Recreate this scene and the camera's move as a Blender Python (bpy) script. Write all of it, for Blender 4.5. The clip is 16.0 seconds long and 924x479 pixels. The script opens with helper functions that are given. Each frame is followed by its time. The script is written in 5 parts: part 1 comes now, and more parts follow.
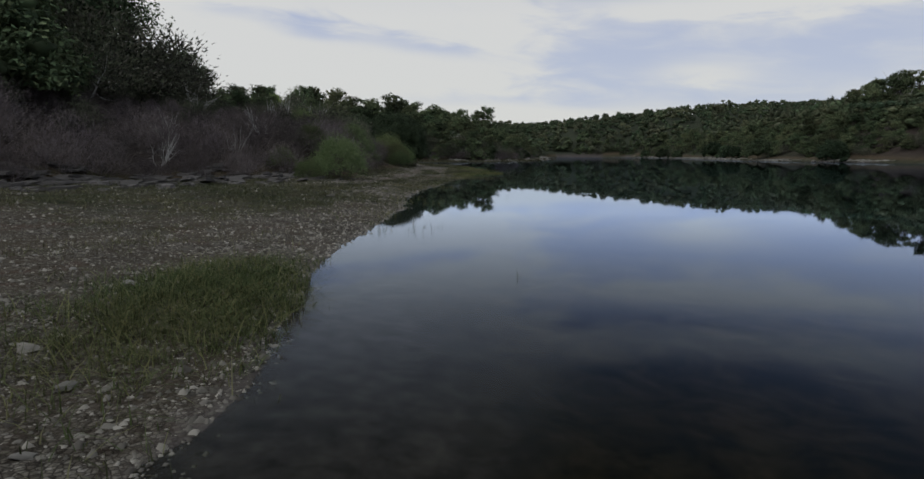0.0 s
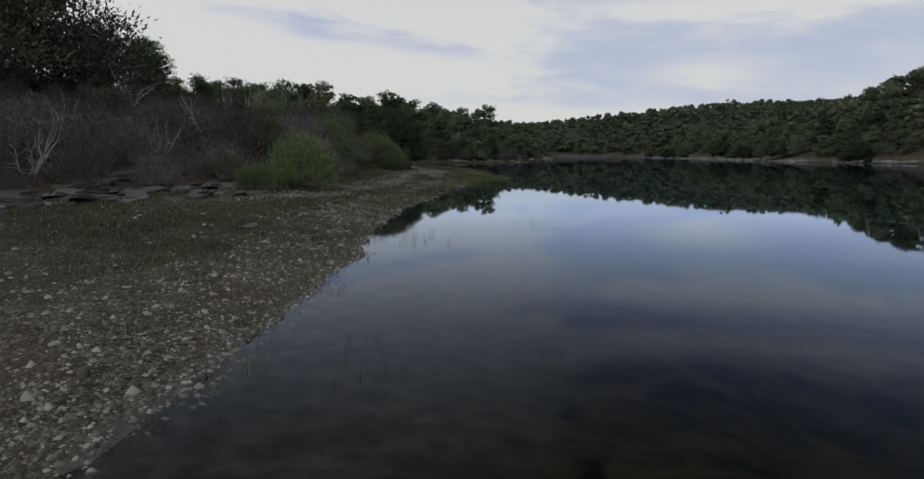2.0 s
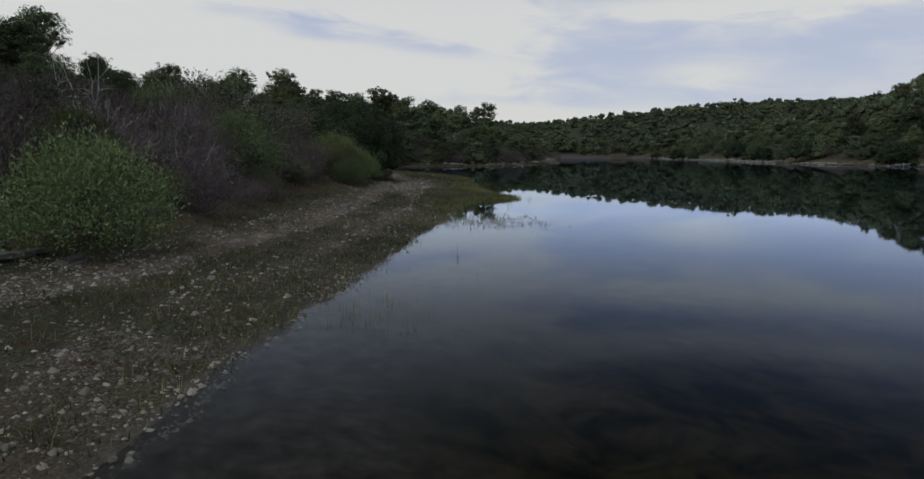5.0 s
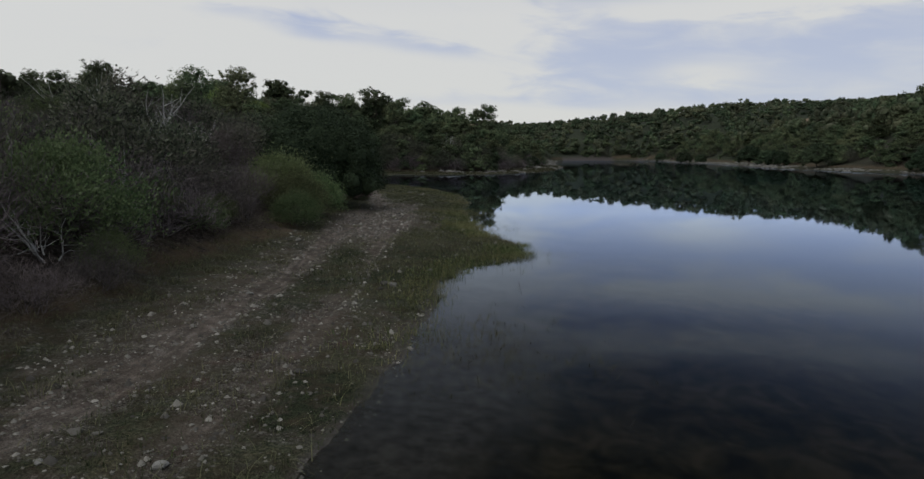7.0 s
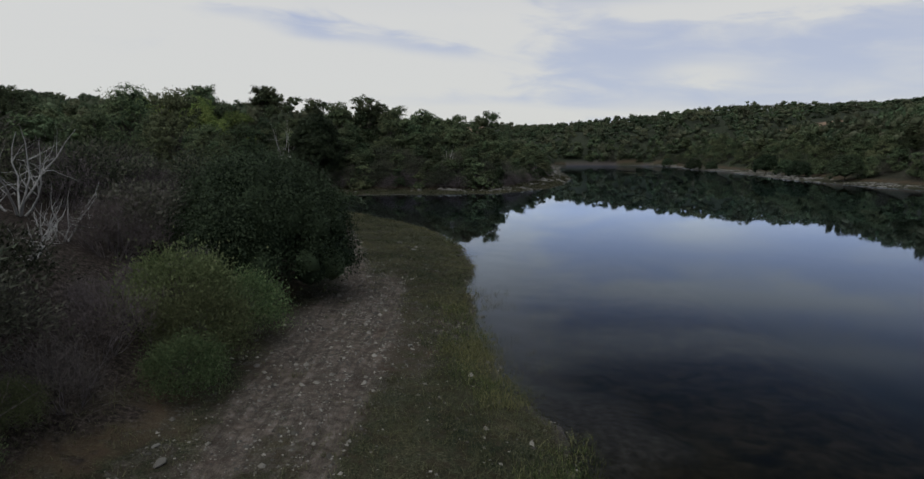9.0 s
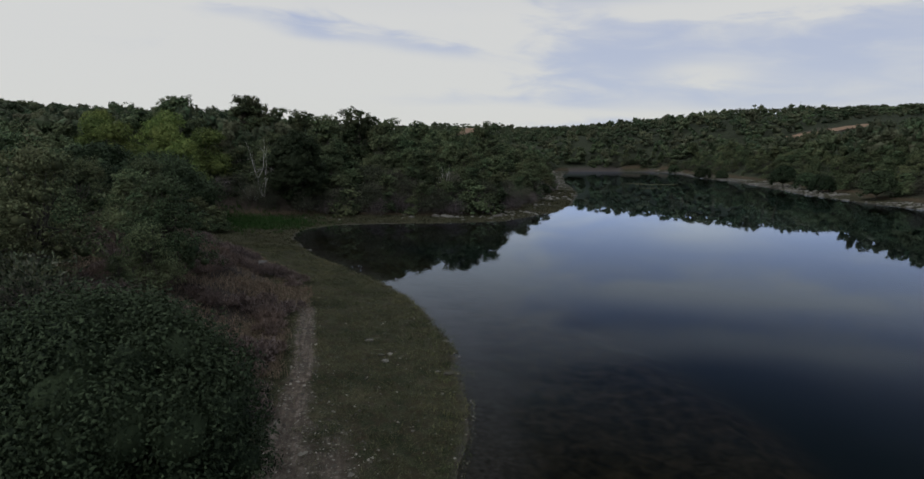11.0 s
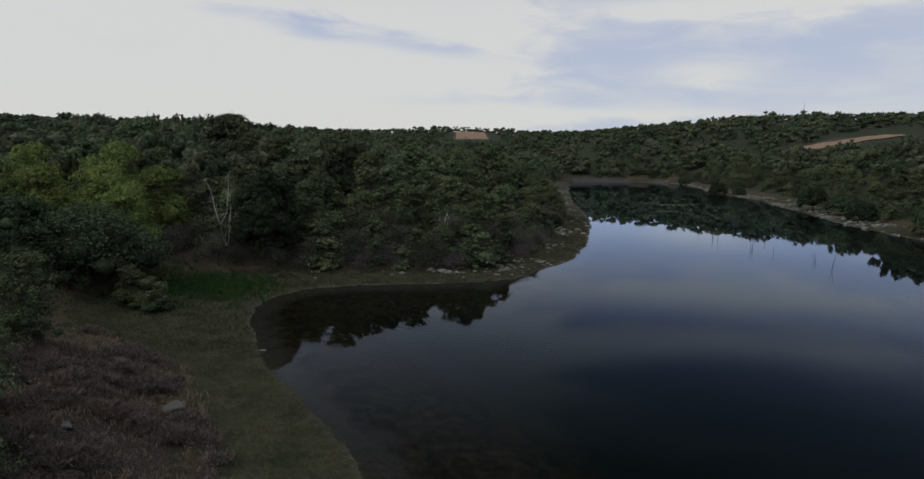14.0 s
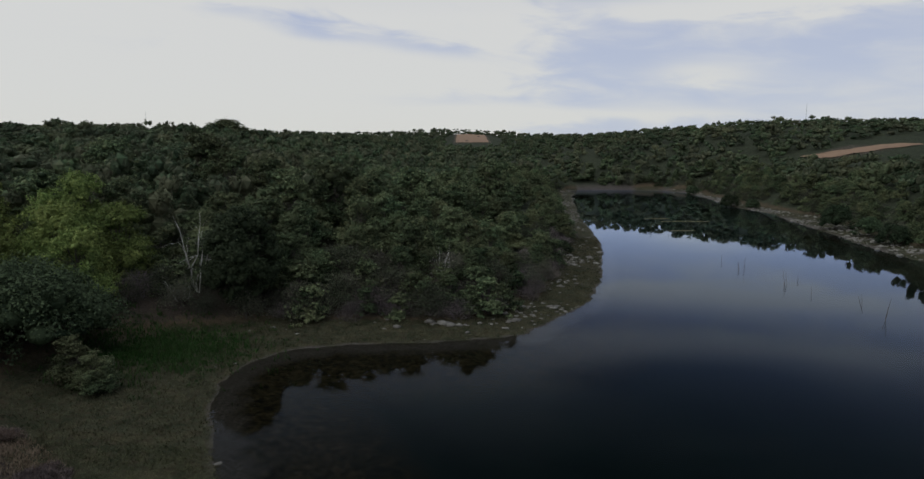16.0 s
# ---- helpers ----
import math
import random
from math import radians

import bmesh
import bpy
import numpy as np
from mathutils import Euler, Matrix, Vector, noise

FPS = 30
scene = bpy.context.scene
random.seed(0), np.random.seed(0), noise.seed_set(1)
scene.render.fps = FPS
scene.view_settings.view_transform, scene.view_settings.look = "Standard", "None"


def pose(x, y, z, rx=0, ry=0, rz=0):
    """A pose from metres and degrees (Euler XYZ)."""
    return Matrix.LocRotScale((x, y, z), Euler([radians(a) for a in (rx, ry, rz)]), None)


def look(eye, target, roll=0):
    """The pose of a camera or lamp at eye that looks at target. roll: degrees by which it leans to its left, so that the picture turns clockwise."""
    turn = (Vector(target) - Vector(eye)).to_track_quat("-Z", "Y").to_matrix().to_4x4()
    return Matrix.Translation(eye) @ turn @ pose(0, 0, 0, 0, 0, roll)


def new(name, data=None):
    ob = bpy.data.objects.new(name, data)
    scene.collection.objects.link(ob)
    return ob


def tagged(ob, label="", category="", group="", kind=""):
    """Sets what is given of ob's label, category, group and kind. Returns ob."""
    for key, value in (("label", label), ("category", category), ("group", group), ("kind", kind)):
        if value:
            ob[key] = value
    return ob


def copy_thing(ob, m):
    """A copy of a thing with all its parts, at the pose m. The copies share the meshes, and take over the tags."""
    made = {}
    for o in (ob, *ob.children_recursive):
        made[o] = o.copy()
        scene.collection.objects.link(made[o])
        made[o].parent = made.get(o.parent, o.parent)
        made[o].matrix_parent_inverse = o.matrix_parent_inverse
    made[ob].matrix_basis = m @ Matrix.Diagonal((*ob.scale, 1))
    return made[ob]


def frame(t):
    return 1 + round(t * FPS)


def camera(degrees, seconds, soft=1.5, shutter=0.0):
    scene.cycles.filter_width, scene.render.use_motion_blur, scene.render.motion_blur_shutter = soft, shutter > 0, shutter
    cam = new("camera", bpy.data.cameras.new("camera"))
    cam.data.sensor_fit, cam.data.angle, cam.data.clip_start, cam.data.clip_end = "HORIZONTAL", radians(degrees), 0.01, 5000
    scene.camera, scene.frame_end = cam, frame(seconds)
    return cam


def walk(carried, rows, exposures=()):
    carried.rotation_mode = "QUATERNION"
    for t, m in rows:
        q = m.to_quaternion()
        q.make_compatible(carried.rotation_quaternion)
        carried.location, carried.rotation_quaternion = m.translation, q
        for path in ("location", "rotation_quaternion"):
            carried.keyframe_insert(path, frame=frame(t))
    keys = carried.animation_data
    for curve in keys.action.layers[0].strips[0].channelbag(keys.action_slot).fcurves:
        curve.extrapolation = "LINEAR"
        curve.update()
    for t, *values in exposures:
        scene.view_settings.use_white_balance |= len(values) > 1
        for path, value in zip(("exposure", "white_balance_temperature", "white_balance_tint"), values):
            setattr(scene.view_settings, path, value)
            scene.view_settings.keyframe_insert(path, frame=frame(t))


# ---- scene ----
# ================= camera and path =================
cam = camera(74, 16.0)
TILT = 82.143
PATH = [
    (0.0, 0.000, 0.015, 1.058),
    (0.5, -0.009, 1.252, 1.048),
    (1.0, -0.015, 2.549, 1.058),
    (1.5, -0.018, 3.915, 1.087),
    (2.0, -0.016, 5.340, 1.129),
    (2.5, -0.003, 6.800, 1.181),
    (3.0, 0.024, 8.278, 1.237),
    (3.5, 0.074, 9.761, 1.290),
    (4.0, 0.152, 11.244, 1.335),
    (4.5, 0.259, 12.726, 1.382),
    (5.0, 0.383, 14.221, 1.449),
    (5.5, 0.504, 15.750, 1.553),
    (6.0, 0.599, 17.337, 1.714),
    (6.5, 0.650, 18.993, 1.942),
    (7.0, 0.653, 20.714, 2.242),
    (7.5, 0.619, 22.475, 2.609),
    (8.0, 0.570, 24.247, 3.035),
    (8.5, 0.530, 26.025, 3.508),
    (9.0, 0.521, 27.827, 4.016),
    (9.5, 0.551, 29.676, 4.541),
    (10.0, 0.616, 31.560, 5.072),
    (10.5, 0.698, 33.450, 5.609),
    (11.0, 0.775, 35.305, 6.154),
    (11.5, 0.828, 37.096, 6.712),
    (12.0, 0.848, 38.815, 7.281),
    (12.5, 0.838, 40.486, 7.854),
    (13.0, 0.806, 42.142, 8.429),
    (13.5, 0.762, 43.798, 9.010),
    (14.0, 0.711, 45.454, 9.603),
    (14.5, 0.657, 47.102, 10.213),
    (15.0, 0.602, 48.738, 10.836),
    (15.5, 0.548, 50.366, 11.470),
    (16.0, 0.493, 51.989, 12.111),
]
walk(cam, [(t, pose(x, y, z, TILT, 0, 0)) for t, x, y, z in PATH])

# ================= world and sun =================
EXPOSURE = 0.0
scene.view_settings.exposure = EXPOSURE


class Nodes:
    """Small helper to wire node trees."""

    def __init__(self, tree):
        self.tree = tree
        tree.nodes.clear()

    def add(self, kind, **values):
        node = self.tree.nodes.new(kind)
        for key, value in values.items():
            if key == "op":
                node.operation = value
            elif key == "blend":
                node.blend_type = value
            elif key == "dtype":
                node.data_type = value
            else:
                self.put(node.inputs[int(key[1:])] if key[0] == "i" and key[1:].isdigit() else node.inputs[key], value)
        return node

    def put(self, socket, value):
        if isinstance(value, bpy.types.NodeSocket):
            self.tree.links.new(value, socket)
        elif isinstance(value, bpy.types.Node):
            self.tree.links.new(value.outputs[0], socket)
        else:
            socket.default_value = value

    def math(self, op, a, b=0.0, c=0.0):
        return self.add("ShaderNodeMath", op=op, i0=a, i1=b, i2=c).outputs[0]

    def mix(self, fac, a, b, blend="MIX"):
        node = self.tree.nodes.new("ShaderNodeMix")
        node.data_type, node.blend_type = "RGBA", blend
        self.put(node.inputs[0], fac)
        self.put(node.inputs[6], a)
        self.put(node.inputs[7], b)
        return node.outputs[2]

    def ramp(self, fac, stops, interp="LINEAR"):
        node = self.tree.nodes.new("ShaderNodeValToRGB")
        node.color_ramp.interpolation = interp
        els = node.color_ramp.elements
        while len(els) < len(stops):
            els.new(0.5)
        for el, (pos, col) in zip(els, stops):
            el.position = pos
            el.color = (*col, 1) if len(col) == 3 else col
        self.put(node.inputs[0], fac)
        return node.outputs[0]

    def noise(self, vec, scale, detail=4.0, rough=0.55, distort=0.0, dims="3D"):
        node = self.tree.nodes.new("ShaderNodeTexNoise")
        node.noise_dimensions = dims
        if vec is not None:
            self.put(node.inputs["Vector"], vec)
        for key, value in (("Scale", scale), ("Detail", detail), ("Roughness", rough), ("Distortion", distort)):
            self.put(node.inputs[key], value)
        return node.outputs[0]


def grey(v):
    return (v, v, v)


def make_world():
    world = bpy.data.worlds.new("evening_sky")
    scene.world = world
    world.use_nodes = True
    n = Nodes(world.node_tree)
    coord = n.add("ShaderNodeTexCoord").outputs["Generated"]
    sep = n.add("ShaderNodeSeparateXYZ", i0=coord)
    x, y, z = sep.outputs
    az = n.math("MULTIPLY", n.math("ARCTAN2", x, y), 57.2958)
    el = n.math("MULTIPLY", n.math("ARCSINE", z), 57.2958)
    sky = n.add("ShaderNodeTexSky")
    sky.sky_type, sky.sun_disc = "NISHITA", False
    sky.sun_elevation, sky.sun_rotation = radians(60), radians(-125)
    blue = n.mix(1.0, sky.outputs[0], (0.075, 0.085, 0.105, 1), "MULTIPLY")
    # cirrus in long streaks that sink towards the right
    drift = n.math("ADD", az, n.math("MULTIPLY", el, 1.1))
    plane = n.add("ShaderNodeCombineXYZ", i0=n.math("MULTIPLY", drift, 0.055), i1=n.math("MULTIPLY", el, 0.20), i2=0.3)
    big = n.noise(plane, 1.0, 4.0, 0.5, 0.6)
    fine = n.noise(plane, 3.1, 5.0, 0.55, 0.5)
    # closed towards the left of the valley, thin towards the right
    side = n.add("ShaderNodeMapRange", i0=n.math("SUBTRACT", az, n.math("MULTIPLY", n.math("SUBTRACT", fine, 0.5), 9.0)), i1=2.0, i2=12.0, i3=1.02, i4=0.42)
    side.interpolation_type = "SMOOTHSTEP"
    amount = n.math("ADD", side.outputs[0], n.math("MULTIPLY", n.math("SUBTRACT", big, 0.5), 0.75))
    amount = n.math("ADD", amount, n.math("MULTIPLY", n.math("SUBTRACT", fine, 0.5), 0.85))

    def wisp(a0, e0, wa, we, tilt, strength):
        da = n.math("SUBTRACT", az, a0)
        de = n.math("SUBTRACT", n.math("SUBTRACT", el, e0), n.math("MULTIPLY", da, tilt))
        warp = n.math("MULTIPLY", n.math("SUBTRACT", fine, 0.5), 2.4)
        qa = n.math("POWER", n.math("ABSOLUTE", n.math("DIVIDE", da, wa)), 2.0)
        qe = n.math("POWER", n.math("ABSOLUTE", n.math("DIVIDE", n.math("ADD", de, warp), we)), 2.0)
        return n.math("MULTIPLY", n.math("EXPONENT", n.math("MULTIPLY", n.math("ADD", qa, qe), -1.0)), strength)

    for streak in [(-13.0, 10.8, 4.6, 0.95, -0.08, -0.70), (-2.6, 9.4, 6.0, 0.8, -0.12, -0.55), (-20.5, 12.0, 3.0, 0.6, -0.05, -0.3), (-28.5, 12.0, 2.6, 1.0, 0.0, -0.25),
                   (2.0, 5.1, 9.0, 1.0, 0.02, -0.50), (14.5, 8.5, 4.0, 1.2, -0.1, -0.30), (30.5, 7.6, 4.5, 1.5, -0.05, -0.35),
                   (25.0, 11.9, 12.0, 0.9, -0.03, 0.75), (21.0, 6.7, 4.2, 0.9, -0.06, 0.5), (10.0, 3.4, 16.0, 0.7, 0.0, 0.45),
                   (-5.0, 17.0, 16.0, 2.6, 0.05, 0.35), (24.0, 20.0, 15.0, 3.0, 0.1, -0.5), (33.0, 15.2, 7.0, 1.2, 0.05, 0.3), (14.0, 17.6, 18.0, 1.6, -0.12, 0.55), (20.0, 14.6, 14.0, 0.8, 0.02, -0.35)]:
        amount = n.math("ADD", amount, wisp(*streak))
    cover = n.ramp(amount, [(0.10, grey(0.0)), (0.95, grey(1.0))], "EASE")
    high = n.math("DIVIDE", el, 40.0)
    white = n.ramp(high, [(0.0, (0.68, 0.68, 0.655)), (0.30, (0.69, 0.69, 0.67)), (0.42, (0.62, 0.63, 0.65)), (0.55, (0.50, 0.53, 0.56)), (0.72, (0.20, 0.24, 0.26)), (1.0, (0.30, 0.34, 0.38))])
    shade = n.ramp(high, [(0.0, (0.50, 0.55, 0.66)), (0.15, (0.485, 0.535, 0.655)), (0.32, (0.45, 0.50, 0.64)), (0.42, (0.24, 0.29, 0.42)), (0.7, (0.09, 0.125, 0.15)), (1.0, (0.16, 0.21, 0.26))])
    cloud = n.mix(cover, shade, white)
    total = n.mix(0.92, blue, cloud)
    bg = n.add("ShaderNodeBackground", Color=total, Strength=1.0)
    n.add("ShaderNodeOutputWorld", Surface=bg.outputs[0])


make_world()
sun = new("sun", bpy.data.lights.new("sun", "SUN"))
sun.data.energy, sun.data.angle, sun.data.color = 2.1, radians(95), (0.94, 0.98, 1.0)
sun.matrix_world = look((-35, -25, 75), (0, 0, 0))


# ================= materials =================
def material(name):
    mat = bpy.data.materials.new(name)
    mat.use_nodes = True
    return mat, Nodes(mat.node_tree)


def finish(n, color, rough=0.8, bump=None, strength=0.3, distance=0.02, metallic=0.0, spec=0.12):
    bsdf = n.add("ShaderNodeBsdfPrincipled", **{"Base Color": color, "Roughness": rough, "Metallic": metallic, "Specular IOR Level": spec})
    if bump is not None:
        b = n.add("ShaderNodeBump", Strength=strength, Distance=distance, Height=bump)
        n.put(bsdf.inputs["Normal"], b.outputs[0])
    out = n.add("ShaderNodeOutputMaterial", Surface=bsdf.outputs[0])
    return bsdf, out


def leaf_material(name, dark, light, odd, odd_share=0.12, thin=0.15, toned=False):
    """Foliage: each leaf its own tint, each plant its own shift."""
    mat, n = material(name)
    geo = n.add("ShaderNodeNewGeometry")
    info = n.add("ShaderNodeObjectInfo")
    rnd = geo.outputs["Random Per Island"]
    col = n.mix(n.math("POWER", rnd, 1.4), (*dark, 1), (*light, 1))
    pos = geo.outputs["Position"]
    patch = n.noise(pos, 0.35, 3.0)
    col = n.mix(n.ramp(patch, [(0.42, grey(0.0)), (0.7, grey(0.55))]), col, (*odd, 1))
    if toned:
        own = n.add("ShaderNodeAttribute")
        own.attribute_name = "tone"
        tone = n.add("ShaderNodeSeparateColor", i0=own.outputs["Color"]).outputs
        col = n.mix(n.math("MULTIPLY", n.math("POWER", tone[0], 3.0), 0.6), col, (*odd, 1))
        col = n.mix(1.0, col, n.ramp(tone[1], [(0.0, (0.72, 0.75, 0.75)), (0.5, (1.0, 1.0, 0.98)), (1.0, (1.28, 1.28, 1.15))]), "MULTIPLY")
    pick = n.math("GREATER_THAN", rnd, 1.0 - odd_share)
    col = n.mix(n.math("MULTIPLY", pick, 0.5), col, (*odd, 1))
    hsv = n.add("ShaderNodeHueSaturation", Hue=n.math("ADD", 0.475, n.math("MULTIPLY", info.outputs["Random"], 0.045)),
                Saturation=1.0, Value=n.math("ADD", 0.75, n.math("MULTIPLY", n.math("FRACT", n.math("MULTIPLY", info.outputs["Random"], 7.31)), 0.95)), Color=col)
    bsdf = n.add("ShaderNodeBsdfPrincipled", **{"Base Color": hsv.outputs[0], "Roughness": 0.65, "Specular IOR Level": 0.06})
    trans = n.add("ShaderNodeBsdfTranslucent", Color=hsv.outputs[0])
    both = n.add("ShaderNodeMixShader", i0=thin, i1=bsdf.outputs[0], i2=trans.outputs[0])
    n.add("ShaderNodeOutputMaterial", Surface=both.outputs[0])
    return mat


def bark_material(name, a, b, scale=9.0):
    mat, n = material(name)
    geo = n.add("ShaderNodeNewGeometry").outputs["Position"]
    stretch = n.add("ShaderNodeVectorMath", op="MULTIPLY", i0=geo, i1=(1, 1, 0.25)).outputs[0]
    fine = n.noise(stretch, scale, 6.0, 0.65)
    col = n.mix(n.ramp(fine, [(0.35, grey(0)), (0.68, grey(1))]), (*a, 1), (*b, 1))
    finish(n, col, 0.9, fine, 0.7, 0.02)
    return mat


OAK = leaf_material("oak_leaf", (0.016, 0.024, 0.013), (0.105, 0.142, 0.072), (0.115, 0.115, 0.06))
SALLOW = leaf_material("sallow_leaf", (0.008, 0.014, 0.008), (0.058, 0.082, 0.042), (0.040, 0.055, 0.030))
BROOM = leaf_material("broom_leaf", (0.04, 0.062, 0.024), (0.140, 0.165, 0.078), (0.12, 0.13, 0.065))
LIME = leaf_material("ash_leaf", (0.035, 0.055, 0.016), (0.135, 0.185, 0.058), (0.145, 0.16, 0.05))
HEATH = leaf_material("heath_twig", (0.022, 0.017, 0.018), (0.18, 0.150, 0.156), (0.12, 0.10, 0.085), 0.15, 0.1)
LOW_HEATH = leaf_material("low_heath_twig", (0.06, 0.043, 0.040), (0.28, 0.23, 0.22), (0.20, 0.14, 0.10), 0.2, 0.1)
SCRUB = leaf_material("scrub_leaf", (0.012, 0.016, 0.010), (0.105, 0.12, 0.072), (0.095, 0.08, 0.07), 0.2, 0.2)
FAR = leaf_material("wood_leaf", (0.024, 0.036, 0.021), (0.056, 0.085, 0.047), (0.080, 0.074, 0.048), 0.10, 0.22, True)
GRASS = leaf_material("grass_blade", (0.022, 0.026, 0.012), (0.080, 0.088, 0.044), (0.14, 0.12, 0.07), 0.3, 0.3)
REED = leaf_material("reed_blade", (0.024, 0.034, 0.012), (0.072, 0.092, 0.034), (0.13, 0.11, 0.055), 0.35, 0.25)
BRIGHT = leaf_material("fresh_grass", (0.022, 0.050, 0.013), (0.055, 0.110, 0.026), (0.055, 0.08, 0.03), 0.1, 0.3)
STRAW = leaf_material("straw_blade", (0.10, 0.08, 0.05), (0.30, 0.25, 0.17), (0.20, 0.15, 0.11), 0.3, 0.25)
BARK = bark_material("bark", (0.035, 0.03, 0.025), (0.12, 0.105, 0.09))
DEAD = bark_material("weathered_dead_wood", (0.22, 0.21, 0.20), (0.52, 0.50, 0.47), 14.0)


# ================= plan of the shore =================
# x, y, width of the bare beach behind that point
SHORE_NEAR = [(-14, -90, 14), (-6, -40, 14), (-2.4, -12, 13), (-1.2, -3, 12), (-1.0, 1.9, 12), (-1.1, 3.2, 12), (-1.25, 4.6, 11.5), (-1.5, 6.6, 11),
              (-1.45, 8.2, 10), (-1.2, 10.3, 9), (-1.1, 12.2, 8.2), (-1.25, 13.8, 7.4), (-1.3, 15.2, 6.8), (-1.15, 17.5, 6.0), (-0.95, 20.0, 5.4), (-0.6, 24.0, 3.2),
              (-0.25, 26.4, 3.6), (0.25, 29.4, 4.2), (0.3, 31.3, 4.6), (0.8, 32.8, 5.0), (2.0, 34.2, 6.2), (2.1, 36.0, 5.8), (1.2, 38.2, 5.0), (0.9, 40.5, 4.8)]
SHORE_BAY = [(0.85, 45.0, 4.4), (0.85, 50.0, 5.2), (0.5, 54.6, 6.0), (-0.7, 59.0, 5.2), (-2.6, 64.0, 4.4), (-5.2, 67.8, 3.9), (-8.4, 73.0, 4.0),
             (-11.4, 79.6, 8.0), (-12.4, 83.4, 9.5), (-12.0, 86.8, 8.0), (-10.0, 89.3, 6.0), (-6.5, 90.2, 4.5), (-1.2, 90.5, 4.5), (4.8, 92.3, 4.2), (10.8, 101, 4.0), (14, 110, 4.5),
             (17, 123, 5.0), (19.6, 135, 4.0), (22, 155, 3.5), (23.5, 171, 3.5), (28, 200, 4), (33, 234, 4), (37, 246, 4), (36, 258, 4)]
SHORE_FAR = [(41, 266, 3), (52, 267, 3), (66, 264, 3.5), (73, 255, 4), (71, 236, 4), (67, 212, 5), (64, 195, 5), (64.5, 178, 6), (60.5, 163, 7), (57.3, 146, 6),
             (54, 132, 5.5), (52.5, 118, 5), (52.5, 106, 5), (54, 90, 5), (58, 60, 5), (61, 30, 5), (64, -20, 5), (70, -90, 5)]
SHORE = np.array(SHORE_NEAR + SHORE_BAY + SHORE_FAR, float)


def bump_noise(x, y, size, seed=0):
    """Smooth value noise between -1 and 1, the same for every build."""
    u, v = np.asarray(x) / size + seed * 17.3, np.asarray(y) / size - seed * 9.1
    i, j = np.floor(u), np.floor(v)
    fu, fv = u - i, v - j
    fu, fv = fu * fu * (3 - 2 * fu), fv * fv * (3 - 2 * fv)

    def corner(a, b):
        h = np.sin(a * 127.1 + b * 311.7 + seed * 74.7) * 43758.5453
        return (h - np.floor(h)) * 2 - 1

    top = corner(i, j) * (1 - fu) + corner(i + 1, j) * fu
    low = corner(i, j + 1) * (1 - fu) + corner(i + 1, j + 1) * fu
    return top * (1 - fv) + low * fv


def shore_distance(x, y):
    """Distance inland from the water's edge (negative over the lake), and the beach's width there."""
    x, y = np.atleast_1d(np.asarray(x, float)), np.atleast_1d(np.asarray(y, float))
    px, py = x.ravel(), y.ravel()
    best, width, inside = np.empty(px.shape), np.empty(px.shape), np.empty(px.shape, bool)
    (ax, ay, aw), (bx, by, bw) = SHORE.T[:, :, None], np.roll(SHORE, -1, 0).T[:, :, None]
    dx, dy = bx - ax, by - ay
    for k in range(0, len(px), 8000):
        part_of = slice(k, k + 8000)
        qx, qy = px[part_of][None], py[part_of][None]
        s = np.clip(((qx - ax) * dx + (qy - ay) * dy) / (dx * dx + dy * dy), 0, 1)
        d = np.hypot(qx - ax - s * dx, qy - ay - s * dy)
        first = np.argmin(d, 0)
        col = np.arange(d.shape[1])
        best[part_of] = d[first, col]
        width[part_of] = aw[first, 0] + s[first, col] * (bw - aw)[first, 0]
        cross = ((ay > qy) != (by > qy)) & (qx < ax + (qy - ay) * dx / np.where(dy == 0, 1e-9, dy))
        inside[part_of] = cross.sum(0) % 2 == 1
    best, width, inside = best.reshape(x.shape), width.reshape(x.shape), inside.reshape(x.shape)
    sd = np.where(inside, -best, best)
    near = np.clip(1 - np.abs(sd) / 8, 0, 1)
    sd = sd + near * (0.13 * bump_noise(x, y, 1.3, 1) + 0.08 * bump_noise(x, y, 0.45, 2))
    return sd, width


# the wheel tracks of the shore lane: middle line
LANE = np.array([(-5.6, -5), (-5.2, 5), (-4.4, 12), (-3.2, 18), (-2.3, 23), (-1.9, 27), (-1.75, 31), (-1.9, 36), (-1.9, 41), (-2.1, 46), (-3.0, 52), (-4.4, 58), (-6.6, 64), (-9.5, 70), (-13.5, 76), (-18, 82)])


def lane_offset(x, y):
    return x - np.interp(y, LANE[:, 1], LANE[:, 0])


